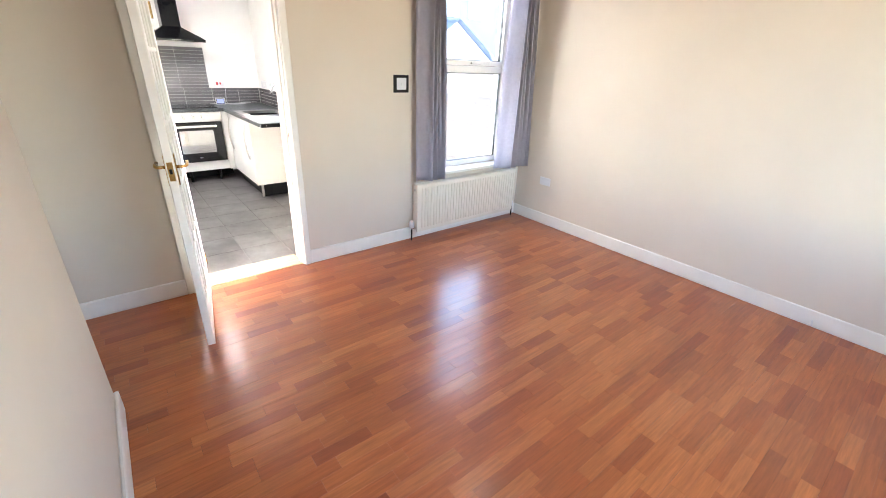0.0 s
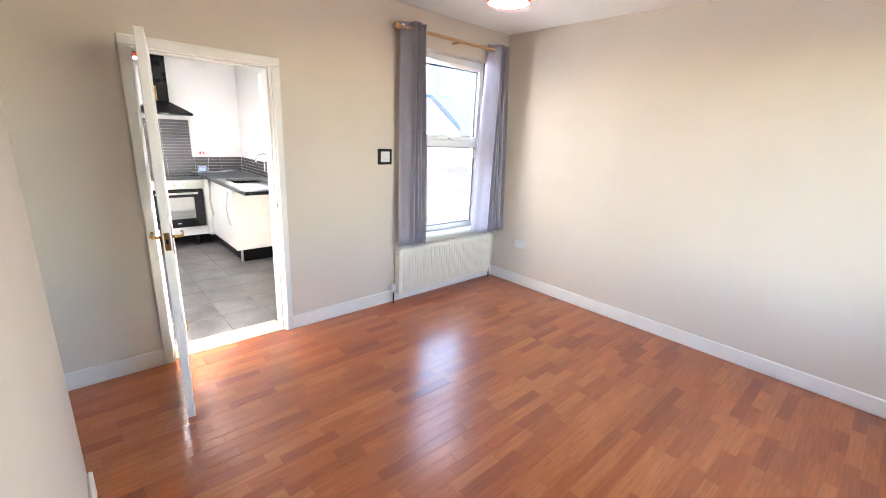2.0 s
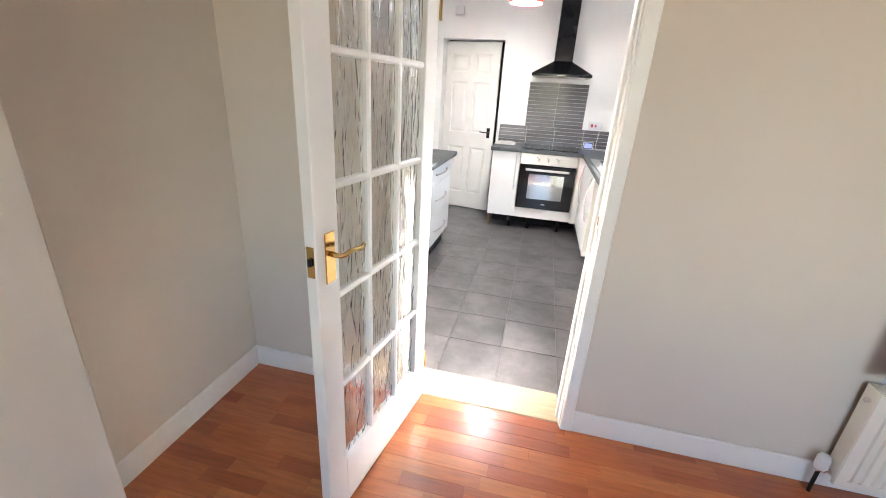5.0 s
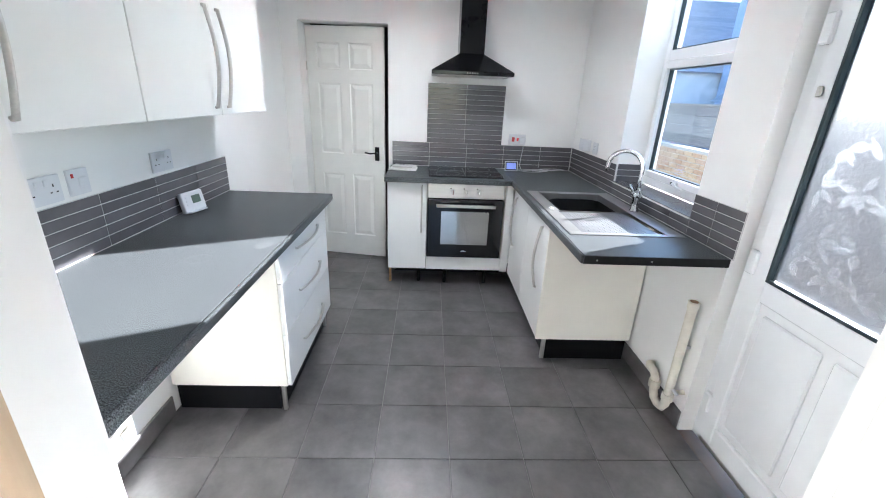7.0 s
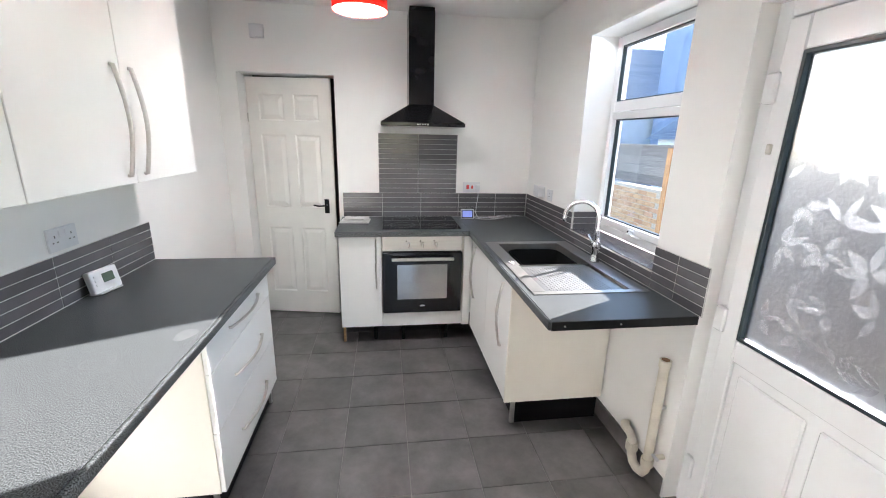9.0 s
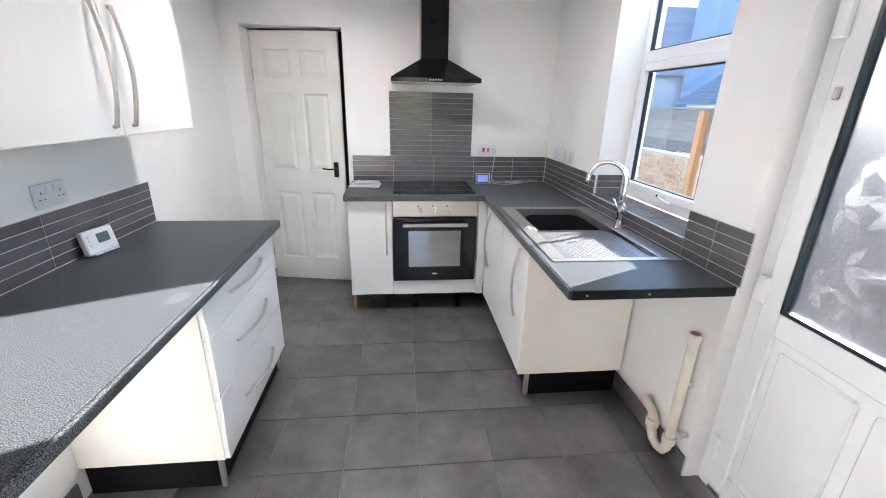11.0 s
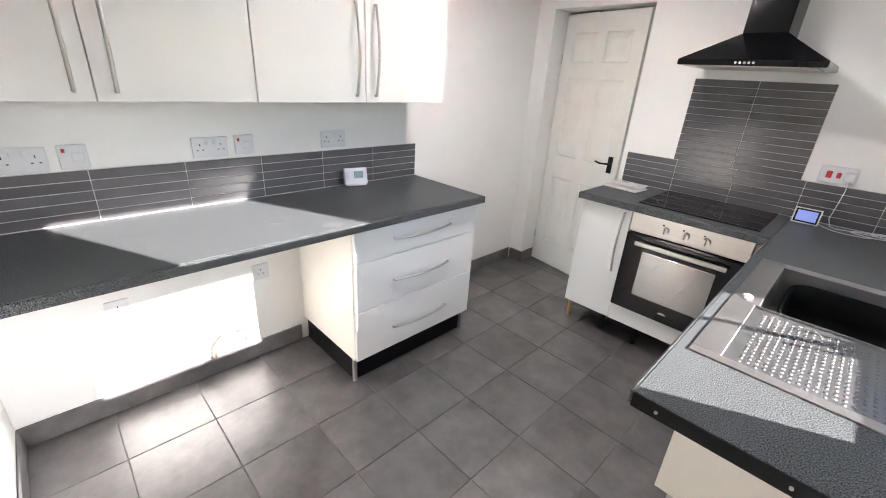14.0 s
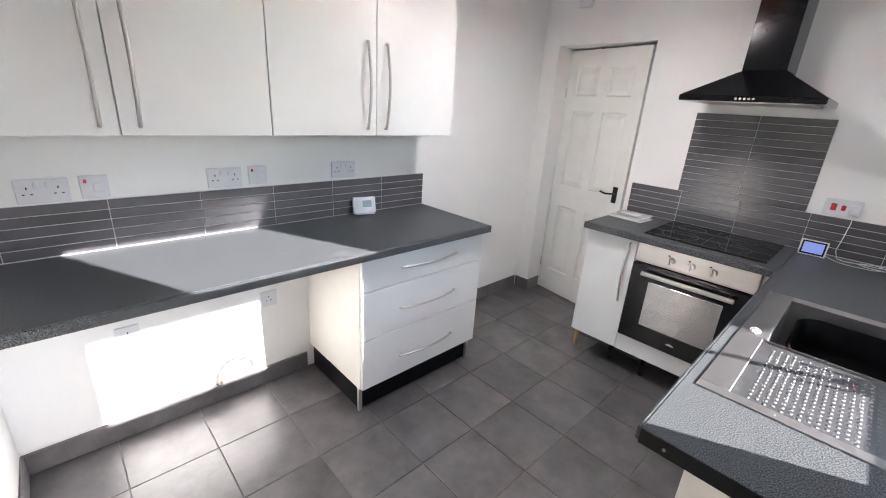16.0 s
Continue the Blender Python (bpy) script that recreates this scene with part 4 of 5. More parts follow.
# ---- pendant lamps ----
def pendant(x, y, zb, ceil, label, lit):
    root = thing("pendant_lamp", (x, y, ceil), label, "lamp", "pendant lamps")
    h = 0.205
    part("shade", spin([(0.128, 0.0), (0.131, 0.0), (0.131, 0.085), (0.166, 0.087), (0.166, h), (0.163, h), (0.163, 0.090), (0.128, 0.088), (0.128, 0.0)], (x, y, zb), 40), M_SHADE, root, "red two-tier drum shade")
    part("lining", spin([(0.1262, 0.014), (0.1272, 0.014), (0.1272, 0.0875), (0.1262, 0.0875), (0.1262, 0.014)], (x, y, zb), 40), M_LINING, root, "white inner lining")
    part("lining", spin([(0.1605, 0.092), (0.1620, 0.092), (0.1620, h - 0.001), (0.1605, h - 0.001), (0.1605, 0.092)], (x, y, zb), 40), M_LINING, root, "white inner lining")
    part("diffuser", spin([(0.0, 0.006), (0.126, 0.006), (0.126, 0.012), (0.0, 0.012)], (x, y, zb), 40), lit, root, "white glowing diffuser disc")
    part("flex", cyl((x, y, zb + 0.08), (x, y, ceil - 0.01), 0.004, n=8), M_PLASTIC, root)
    part("spider", boxes([(x - 0.164, x + 0.164, y - 0.003, y + 0.003, zb + h - 0.02, zb + h - 0.014), (x - 0.003, x + 0.003, y - 0.164, y + 0.164, zb + h - 0.013, zb + h - 0.008)]), M_STEEL, root)
    part("ceiling_rose", spin([(0.0, -0.028), (0.03, -0.026), (0.048, -0.008), (0.05, 0.0), (0.0, 0.0)], (x, y, ceil), 24), M_PLASTIC, root, smooth=True)


pendant(-0.08, -0.70, 2.15, KC, "red two-tier drum pendant lamp hanging in the kitchen", M_DIFF)
pendant(1.50, -4.15, 2.36, LC, "red two-tier drum pendant lamp hanging in the living room", M_DIFF2)


# ---- curtains and pole ----
def curtain(x0, x1, x0b, x1b, folds, label, ph_=0.0):
    root = thing("curtain", ((x0 + x1) / 2, -3.085, 0.56), label, "curtain", "curtains at the window")
    bm = bmesh.new()
    n, mrow = folds * 22, 22
    grid_ = []
    for j in range(mrow + 1):
        v = j / mrow
        row = []
        for i in range(n + 1):
            u = i / n
            a_ = ph_ + (math.pi * u / 0.42 if u < 0.42 else math.pi + 2 * math.pi * folds * (u - 0.42) / 0.58)
            amp = (0.054 if u > 0.42 else 0.030 + 0.024 * u / 0.42) * (1 - 0.2 * v) * (1 + 0.25 * math.sin(3.1 * u * folds + 1.3))
            xx = (x0 + (x1 - x0) * u) * (1 - v) + (x0b + (x1b - x0b) * u) * v + 0.006 * math.sin(2 * a_ + 5 * v) * v
            yy = -3.085 + amp * math.sin(a_ + 0.5 * v * math.sin(7 * u)) + 0.008 * math.sin(9 * u + 4 * v)
            row.append(bm.verts.new((xx, yy, 2.43 - (2.43 - 0.565) * v + 0.004 * math.sin(11 * u) * v)))
        grid_.append(row)
    for j in range(mrow):
        for i in range(n):
            bm.faces.new((grid_[j][i], grid_[j][i + 1], grid_[j + 1][i + 1], grid_[j + 1][i]))
    bmesh.ops.solidify(bm, geom=bm.faces[:], thickness=0.003)
    part("cloth", bm, M_CURT, root, smooth=True)
    for k in range(folds * 2):
        x = x0 + (x1 - x0) * (k + 0.5) / (folds * 2)
        t_ = [(x + 0.004, -3.085 + 0.026 * math.cos(a_), 2.38 + 0.026 * math.sin(a_)) for a_ in (2 * math.pi * q / 16 for q in range(17))]
        part("eyelet", tube(t_, 0.004, 6), M_STEEL, root)


curtain(1.46, 1.72, 1.48, 1.80, 4, "lilac-grey eyelet curtain gathered at the window's edge")
curtain(2.52, 2.74, 2.44, 2.885, 4, "lilac-grey eyelet curtain pulled towards the corner", 1.0)
pole = thing("curtain_pole", (2.05, -3.085, 2.38), "pine curtain pole with ball finials", "curtain pole")
part("pole", cyl((1.45, -3.085, 2.38), (2.74, -3.085, 2.38), 0.014, n=16), M_PINE, pole)
for x, s_ in ((1.45, -1), (2.74, 1)):
    bm = bmesh.new()
    bmesh.ops.create_uvsphere(bm, u_segments=16, v_segments=10, radius=0.028, matrix=Matrix.Translation((x + s_ * 0.02, -3.085, 2.38)))
    part("finial", bm, M_PINE, pole, smooth=True)
for x in (1.58, 2.12, 2.64):
    part("bracket", cyl((x, LW, 2.372), (x, -3.085, 2.372), 0.010, n=10), M_PINE, pole)

# ---- radiator ----
rad = thing("radiator", (2.13, -3.05, 0.08), "cream enamelled panel radiator under the window", "radiator")
RX0, RX1, RZ0, RZ1, RY = 1.50, 2.765, 0.085, 0.525, -3.082
bm = bmesh.new()
prof = []
nr = 36
for k in range(nr):
    xa = RX0 + 0.02 + (RX1 - RX0 - 0.04) * k / nr
    dx = (RX1 - RX0 - 0.04) / nr
    prof += [(xa, RY), (xa + dx * 0.5, RY), (xa + dx * 0.62, RY + 0.007), (xa + dx * 0.88, RY + 0.007)]
prof.append((RX1 - 0.02, RY))
zsr = [RZ0 + 0.03, RZ1 - 0.03]
cols_ = [[bm.verts.new((x, y, z)) for z in zsr] for x, y in prof]
for p_, q_ in zip(cols_, cols_[1:]):
    bm.faces.new((p_[0], q_[0], q_[1], p_[1]))
box(RX0, RX1, RY + 0.012, RY + 0.020, RZ0, RZ1, bm=bm)
box(RX0, RX1, RY, RY + 0.012, RZ1 - 0.03, RZ1, bm=bm)
box(RX0, RX1, RY, RY + 0.012, RZ0, RZ0 + 0.03, bm=bm)
box(RX0, RX0 + 0.02, RY, RY + 0.012, RZ0 + 0.03, RZ1 - 0.03, bm=bm)
box(RX1 - 0.02, RX1, RY, RY + 0.012, RZ0 + 0.03, RZ1 - 0.03, bm=bm)
part("front_panel", bm, M_RAD, rad, "pressed ribbed panel")
part("side_cover", box(RX0 - 0.002, RX0 + 0.001, RY + 0.004, LW - 0.025, RZ0 + 0.02, RZ1 + 0.006, 0.001), M_RAD, rad)
part("side_cover", box(RX1 - 0.001, RX1 + 0.002, RY + 0.004, LW - 0.025, RZ0 + 0.02, RZ1 + 0.006, 0.001), M_RAD, rad)
part("top_grille", boxes([(RX0, RX1, RY + 0.004 + 0.012 * k, RY + 0.010 + 0.012 * k, RZ1, RZ1 + 0.005) for k in range(6)] + [(x, x + 0.008, RY + 0.004, LW - 0.022, RZ1 + 0.001, RZ1 + 0.004) for x in (1.6, 1.9, 2.2, 2.5, 2.7)]), M_RAD, rad)
part("back_panel", box(RX0 + 0.01, RX1 - 0.01, LW - 0.035, LW - 0.025, RZ0, RZ1), M_RAD, rad)
for x in (1.7, 2.5):
    part("wall_bracket", box(x, x + 0.04, LW - 0.026, LW, 0.2, 0.45), M_RAD, rad)
part("plug", cyl((RX0 - 0.004, RY + 0.03, RZ1 - 0.045), (RX0 - 0.015, RY + 0.03, RZ1 - 0.045), 0.010, n=12), M_CHROME, rad)
vb = part("valve", cyl((RX0 - 0.05, RY + 0.035, 0.12), (RX0 - 0.002, RY + 0.035, 0.12), 0.011, n=12), M_CHROME, rad)
part("valve_head", spin([(0.0, 0.0), (0.018, 0.0), (0.023, 0.01), (0.023, 0.055), (0.016, 0.068), (0.0, 0.07)], (RX0 - 0.04, RY + 0.035, 0.125), 18), M_PLASTIC, vb, "white ribbed valve head", smooth=True)
part("pipe", cyl((RX0 - 0.04, RY + 0.035, 0.0), (RX0 - 0.04, RY + 0.035, 0.125), 0.0075, n=10), M_DARK, rad, "dark tail pipe")
part("lockshield", cyl((RX1, RY + 0.035, 0.12), (RX1 + 0.04, RY + 0.035, 0.12), 0.011, n=12), M_CHROME, rad)
part("lockshield_cap", cyl((RX1 + 0.035, RY + 0.035, 0.11), (RX1 + 0.035, RY + 0.035, 0.165), 0.014, n=12), M_PLASTIC, rad)
part("pipe", cyl((RX1 + 0.035, RY + 0.035, 0.0), (RX1 + 0.035, RY + 0.035, 0.11), 0.0075, n=10), M_DARK, rad)


# ---- switches and sockets; local x across, z up, y out of the wall towards minus ----
def plate(name, m, w, h, label, category, group=""):
    root = local_thing(name, m, label, category, group)
    part("faceplate", box(-w / 2, w / 2, -0.010, 0, -h / 2, h / 2, 0.003, seg=2), M_PLASTIC, root)
    return root


def pins(root, cx):
    for x, z, w, h in ((0, 0.012, 0.004, 0.009), (-0.011, -0.010, 0.007, 0.004), (0.011, -0.010, 0.007, 0.004)):
        part("pin_hole", box(cx + x - w / 2, cx + x + w / 2, -0.0108, -0.009, z - h / 2, z + h / 2), M_DARK, root)


def double_socket(m, label="white double wall socket", red=False):
    r = plate("double_socket", m, 0.146, 0.088, label, "socket", "white wall sockets")
    for s_ in (-1, 1):
        pins(r, s_ * 0.042)
        part("rocker", box(s_ * 0.016 - 0.007, s_ * 0.016 + 0.007, -0.0145, -0.009, 0.012, 0.034, 0.002), M_RED if red else M_PLASTIC, r)
    return r


def spur(m, label):
    r = plate("fused_switch", m, 0.086, 0.088, label, "switch", "white wall sockets")
    part("rocker", box(-0.031, -0.021, -0.0125, -0.009, 0.016, 0.030, 0.001), M_RED, r, "small red rocker")
    part("fuse_carrier", box(-0.005, 0.03, -0.013, -0.009, -0.02, 0.015, 0.002), M_PLASTIC, r)
    return r


LFACE = lambda y, z: Matrix.Translation((KL, y, z)) @ pose(0, 0, 0, 0, 0, 90)
RFACE = lambda x, y, z: Matrix.Translation((x, y, z)) @ pose(0, 0, 0, 0, 0, -90)
double_socket(LFACE(-2.45, 1.163))
spur(LFACE(-2.305, 1.166), "white fused switch with red rocker")
double_socket(LFACE(-1.842, 1.169))
spur(LFACE(-1.696, 1.172), "white fused switch with red rocker")
double_socket(LFACE(-1.232, 1.172))
for y in (-2.305, -1.697):
    r_ = plate("single_socket", LFACE(y, 0.512), 0.086, 0.086, "white single socket under the worktop", "socket", "white wall sockets")
    pins(r_, 0)
cs = local_thing("cooker_switch", Matrix.Translation((0.762, KF, 1.167)), "white cooker control switch with red rockers", "switch")
part("faceplate", box(-0.073, 0.073, -0.010, 0, -0.043, 0.043, 0.003, seg=2), M_PLASTIC, cs)
part("rocker", box(-0.045, -0.022, -0.015, -0.009, -0.018, 0.018, 0.003), M_RED, cs)
part("rocker", box(-0.004, 0.014, -0.015, -0.009, -0.014, 0.014, 0.003), M_RED, cs)
part("plug_top", box(0.028, 0.070, -0.040, -0.010, -0.026, 0.022, 0.006, seg=2), M_PLASTIC, cs, "white plug top")
for y in (0.32, 0.02):
    r_ = plate("single_socket", RFACE(KR, y, 1.17), 0.086, 0.086, "white single socket by the worktop corner", "socket", "white wall sockets")
    pins(r_, 0)
pl = local_thing("plug_adaptor", RFACE(KR - 0.010, 0.17, 1.175), "white plug-in adaptor in the corner socket", "plug")
part("body", box(-0.035, 0.035, -0.05, 0, -0.04, 0.045, 0.008, seg=2), M_PLASTIC, pl)
part("backplate", box(-0.043, 0.043, -0.002, 0.010, -0.044, 0.044, 0.002), M_PLASTIC, pl)
sw_ = local_thing("light_switch", Matrix.Translation((1.385, LW, 1.362)), "white light switch in a black surround", "switch")
part("surround", box(-0.072, 0.072, -0.007, 0, -0.066, 0.066, 0.003), M_DARK, sw_, "black plastic surround")
part("faceplate", box(-0.045, 0.045, -0.013, -0.007, -0.044, 0.044, 0.003), M_PLASTIC, sw_)
part("rocker", box(-0.007, 0.007, -0.018, -0.013, -0.012, 0.012, 0.002), M_PLASTIC, sw_)
r_ = plate("blank_plate", RFACE(LR, -3.385, 0.45), 0.13, 0.08, "white blanking plate low on the plain wall", "socket")
ab = local_thing("alarm_box", Matrix.Translation((-0.885, KF, 2.29)), "small square white sensor box high on the wall", "sensor")
part("case", box(-0.05, 0.05, -0.03, 0, -0.046, 0.046, 0.006, seg=2), M_PLASTIC, ab)
part("dial", cyl((0.01, -0.033, 0), (0.01, -0.029, 0), 0.016, n=18), M_PLASTIC, ab)
cb = thing("cable_stub", (LR - 0.03, -5.73, 0.04), "small white cable clip at the skirting", "cable")
part("clip", tube([(LR - 0.017, -5.73, 0.045), (LR - 0.03, -5.73, 0.05), (LR - 0.045, -5.735, 0.04), (LR - 0.05, -5.74, 0.02)], 0.005, 8), M_PLASTIC, cb, smooth=True)

# ---- loose things on the worktops ----
th = local_thing("thermostat", Matrix.Translation((-1.155, -1.125, WT)) @ pose(0, 0, 0, -12, 0, 78), "white room thermostat leaning on the worktop", "thermostat")
part("case", box(-0.068, 0.068, -0.026, 0.0, 0.006, 0.100, 0.006, seg=2), M_PLASTIC, th)
part("screen", box(-0.012, 0.042, -0.0275, -0.025, 0.042, 0.080, 0.001), M_LCDG, th, "grey-green display")
part("stand", box(-0.055, 0.055, -0.040, 0.02, 0.0, 0.008, 0.003), M_PLASTIC, th)
for k in range(3):
    part("button", box(-0.05, -0.034, -0.029, -0.025, 0.035 + 0.018 * k, 0.045 + 0.018 * k, 0.001), M_PLASTIC, th)

random.seed(4)
for k in range(5):
    pp = local_thing("letter", Matrix.Translation((-0.205 + 0.012 * random.uniform(-1, 1), 0.36 + 0.03 * random.uniform(-1, 1), WT + 0.001 + 0.0065 * k)) @ pose(0, 0, 0, 0, 0, random.uniform(-14, 10)), "pale unopened letter in a loose pile", "letter", "pile of letters on the worktop")
    s_ = 1.0 - 0.09 * k
    part("envelope", box(-0.115 * s_, 0.115 * s_, -0.085 * s_, 0.085 * s_, 0, 0.0055, 0.002), M_PAPER, pp)
    part("print", boxes([(-0.06 * s_, 0.01 * s_, 0.01 + 0.014 * q, 0.014 + 0.014 * q, 0.0054, 0.0059) for q in range(3)]), M_RING, pp)

em = local_thing("energy_display", Matrix.Translation((0.715, 0.43, WT)) @ pose(0, 0, 0, -14, 0, 0), "small white energy display with lit blue screen", "display")
part("case", box(-0.052, 0.052, -0.012, 0.010, 0.002, 0.078, 0.008, seg=2), M_DARK, em)
part("bezel", boxes([(-0.056, 0.056, -0.014, -0.004, 0.0, 0.006), (-0.056, 0.056, -0.014, -0.004, 0.076, 0.082), (-0.056, -0.050, -0.014, -0.004, 0.006, 0.076), (0.050, 0.056, -0.014, -0.004, 0.006, 0.076)], 0.001), M_PLASTIC, em)
part("screen", box(-0.042, 0.042, -0.0135, -0.011, 0.014, 0.068), M_SCREEN, em)
part("stand", box(-0.02, 0.02, 0.008, 0.05, 0.0, 0.03, 0.004), M_DARK, em)
wire = thing("charging_cable", (0.9, 0.42, WT), "thin white coiled charging cable", "cable")
pts = [(0.812, KF - 0.03, 1.145), (0.815, KF - 0.045, 1.10), (0.808, KF - 0.03, 1.02), (0.80, KF - 0.04, 0.95), (0.815, KF - 0.06, WT + 0.004)]
pts += [(0.92 + 0.085 * math.cos(2.6 - 0.55 * k) + 0.006 * k, 0.43 + 0.035 * math.sin(2.6 - 0.55 * k), WT + 0.004 + 0.0008 * k) for k in range(30)]
part("lead", tube(pts, 0.0022, 6), M_PLASTIC, wire, smooth=True)
pts = [(0.76, 0.45, WT + 0.012), (0.79, 0.44, WT + 0.004), (0.83, 0.40, WT + 0.003), (0.88, 0.385, WT + 0.003), (0.95, 0.395, WT + 0.003), (1.0, 0.43, WT + 0.003)]
part("lead", tube(pts, 0.0022, 6), M_PLASTIC, wire, smooth=True)

# ---- waste pipes ----
wp = thing("waste_pipe", (1.22, -1.4, 0), "aged white waste standpipe with a bottle trap bend", "pipe")
part("standpipe", cyl((1.222, -1.50, 0.14), (1.222, -1.50, 0.66), 0.021, n=18), M_PIPE, wp)
part("collar", cyl((1.222, -1.50, 0.635), (1.222, -1.50, 0.668), 0.025, n=18), M_PIPE, wp)
part("trap", tube([(1.222, -1.50, 0.15), (1.222, -1.495, 0.09), (1.222, -1.475, 0.055), (1.222, -1.44, 0.045), (1.222, -1.405, 0.055), (1.222, -1.385, 0.09), (1.222, -1.38, 0.13), (1.222, -1.37, 0.165), (1.222, -1.345, 0.18), (1.222, -1.31, 0.178), (1.235, -1.285, 0.175), (1.255, -1.285, 0.172)], 0.0215, 16), M_PIPE, wp, smooth=True)
part("bore", cyl((1.222, -1.50, 0.6685), (1.222, -1.50, 0.6695), 0.0175, n=18), M_CHIP, wp, "stained open pipe end")
part("nut", cyl((1.222, -1.381, 0.105), (1.222, -1.379, 0.145), 0.029, n=12), M_PIPE, wp)
part("nut", cyl((1.222, -1.50, 0.12), (1.222, -1.50, 0.155), 0.028, n=12), M_PIPE, wp)
part("clip", boxes([(1.215, KR, -1.507, -1.493, 0.42, 0.435)], 0.002), M_PLASTIC, wp)
sv = thing("stop_valve", (1.24, -1.63, 0.98), "small white pipe valve beside the back door", "valve")
part("body", cyl((1.262, -1.545, 0.20), (1.225, -1.545, 0.20), 0.012, n=12), M_PIPE, sv)
part("lever", box(1.215, 1.228, -1.565, -1.525, 0.193, 0.207, 0.003), M_PLASTIC, sv)
hose = thing("hose_end", (-1.18, -1.86, 0.1), "grey washing machine hose end under the worktop", "hose")
part("hose", tube([(KL + 0.014, -1.98, 0.105), (KL + 0.03, -1.97, 0.17), (KL + 0.04, -1.93, 0.22), (KL + 0.045, -1.87, 0.235), (KL + 0.04, -1.82, 0.22)], 0.010, 10), M_PIPE, hose, smooth=True)

# ---- outside ----
gr = setting("ground", box(-60, 200, -60, 200, -0.5, -0.12), M_PAVE, "grey concrete yard and land beyond", "ground")
YX = 3.95
bw_ = thing("boundary_wall", (YX, 3, -0.12), "sandy brick boundary wall", "wall", kind="structure")
part("core", box(YX + 0.006, YX + 0.2, 2.44, 12, -0.12, 0.90), M_MORTAR, bw_)
fn = thing("fence", (YX, 3, -0.1), "dark weathered board fence with timber posts and a capping rail", "fence", kind="structure")
for k in range(11):
    z = -0.05 + 0.142 * k
    y1 = 2.30 if z < 0.85 else 12.0
    part("board", box(YX + 0.06 + 0.006 * (k % 2), YX + 0.08, -2.6, y1, z, z + 0.1415, 0.003), M_FENCE, fn)
for y, m_ in ((2.38, M_POST), (-0.2, M_FENCE), (5.0, M_FENCE), (7.6, M_FENCE)):
    part("post", box(YX - 0.03, YX + 0.06, y - 0.05, y + 0.05, -0.12, 1.50, 0.004), m_, fn)
part("capping_rail", box(YX + 0.04, YX + 0.10, -2.6, 12, 1.512, 1.54, 0.003), M_FENCE, fn)
rw = thing("rear_wall", (2.5, 9.0, -0.12), "pale rendered rear outhouse wall", "wall", kind="structure")
part("core", box(-3, YX, 9.0, 9.3, -0.12, 1.7), M_RENDER, rw)


def house(name, x0, x1, y0, y1, eaves, ridge, along_y, label, wall):
    root = thing(name, ((x0 + x1) / 2, (y0 + y1) / 2, -0.12), label, "house", kind="structure")
    part("wall", box(x0, x1, y0, y1, -0.12, eaves), wall, root)
    bm = bmesh.new()
    rows_ = 16
    e = 0.25
    for side in (0, 1):
        for k in range(rows_):
            t0, t1 = k / rows_, (k + 1) / rows_ + 0.02
            if along_y:
                xe, xm = (x0 - e, (x0 + x1) / 2) if side == 0 else (x1 + e, (x0 + x1) / 2)
                pa, pb = xe + (xm - xe) * t0, xe + (xm - xe) * t1
                q = [(pa, y0 - e, 0), (pa, y1 + e, 0), (pb, y1 + e, 1), (pb, y0 - e, 1)]
            else:
                ye, ym = (y0 - e, (y0 + y1) / 2) if side == 0 else (y1 + e, (y0 + y1) / 2)
                pa, pb = ye + (ym - ye) * t0, ye + (ym - ye) * t1
                q = [(x0 - e, pa, 0), (x1 + e, pa, 0), (x1 + e, pb, 1), (x0 - e, pb, 1)]
            za, zb_ = eaves - 0.08 + (ridge - eaves) * t0 + 0.03, eaves - 0.08 + (ridge - eaves) * t1
            vs = [bm.verts.new((x, y, za if w == 0 else zb_)) for x, y, w in q]
            bm.faces.new(vs)
    bmesh.ops.solidify(bm, geom=bm.faces[:], thickness=0.02)
    part("roof", bm, M_SLATE, root, "blue-grey slate roof")
    bm = bmesh.new()
    low, top, t_ = eaves - 0.02, ridge - 0.12, 0.02
    if along_y:
        xm = (x0 + x1) / 2
        ends = [[(x, y, z) for x, z in ((x0, low), (x1, low), (xm, top))] for y in (y0 - t_, y1 + t_)]
    else:
        ym = (y0 + y1) / 2
        ends = [[(x, y, z) for y, z in ((y0, low), (y1, low), (ym, top))] for x in (x0 - t_, x1 + t_)]
    va, vb_ = [[bm.verts.new(p) for p in e_] for e_ in ends]
    bm.faces.new(va)
    bm.faces.new(vb_[::-1])
    for k in range(3):
        bm.faces.new((va[k], vb_[k], vb_[(k + 1) % 3], va[(k + 1) % 3]))
    part("gable", bm, wall, root)
    return root


nb = thing("next_door_wing", (6.5, -2.4, -0.12), "tall pale rendered wing of the next house", "house", kind="structure")
part("wall", box(4.25, 9.0, -4.5, -1.2, -0.12, 5.6), M_RENDER, nb)
part("roof", box(4.05, 9.2, -4.7, -1.0, 5.6, 5.75), M_SLATE, nb)
nw_ = part("window", box(4.20, 4.25, -2.1, -1.4, 2.6, 3.9, 0.004), M_UPVC, nb)
part("glass", box(4.19, 4.20, -2.03, -1.47, 2.67, 3.83), M_BGLASS, nw_)
h1 = house("far_house", 3.0, 18.0, 11.2, 16.0, 2.6, 5.15, False, "house beyond the yards with a blue slate roof", M_RENDER)
h2 = house("shaded_house", 9.4, 17.0, 9.0, 11.0, 5.6, 7.0, False, "taller rendered house coloured blue for shade, with white windows", M_BLUEW)
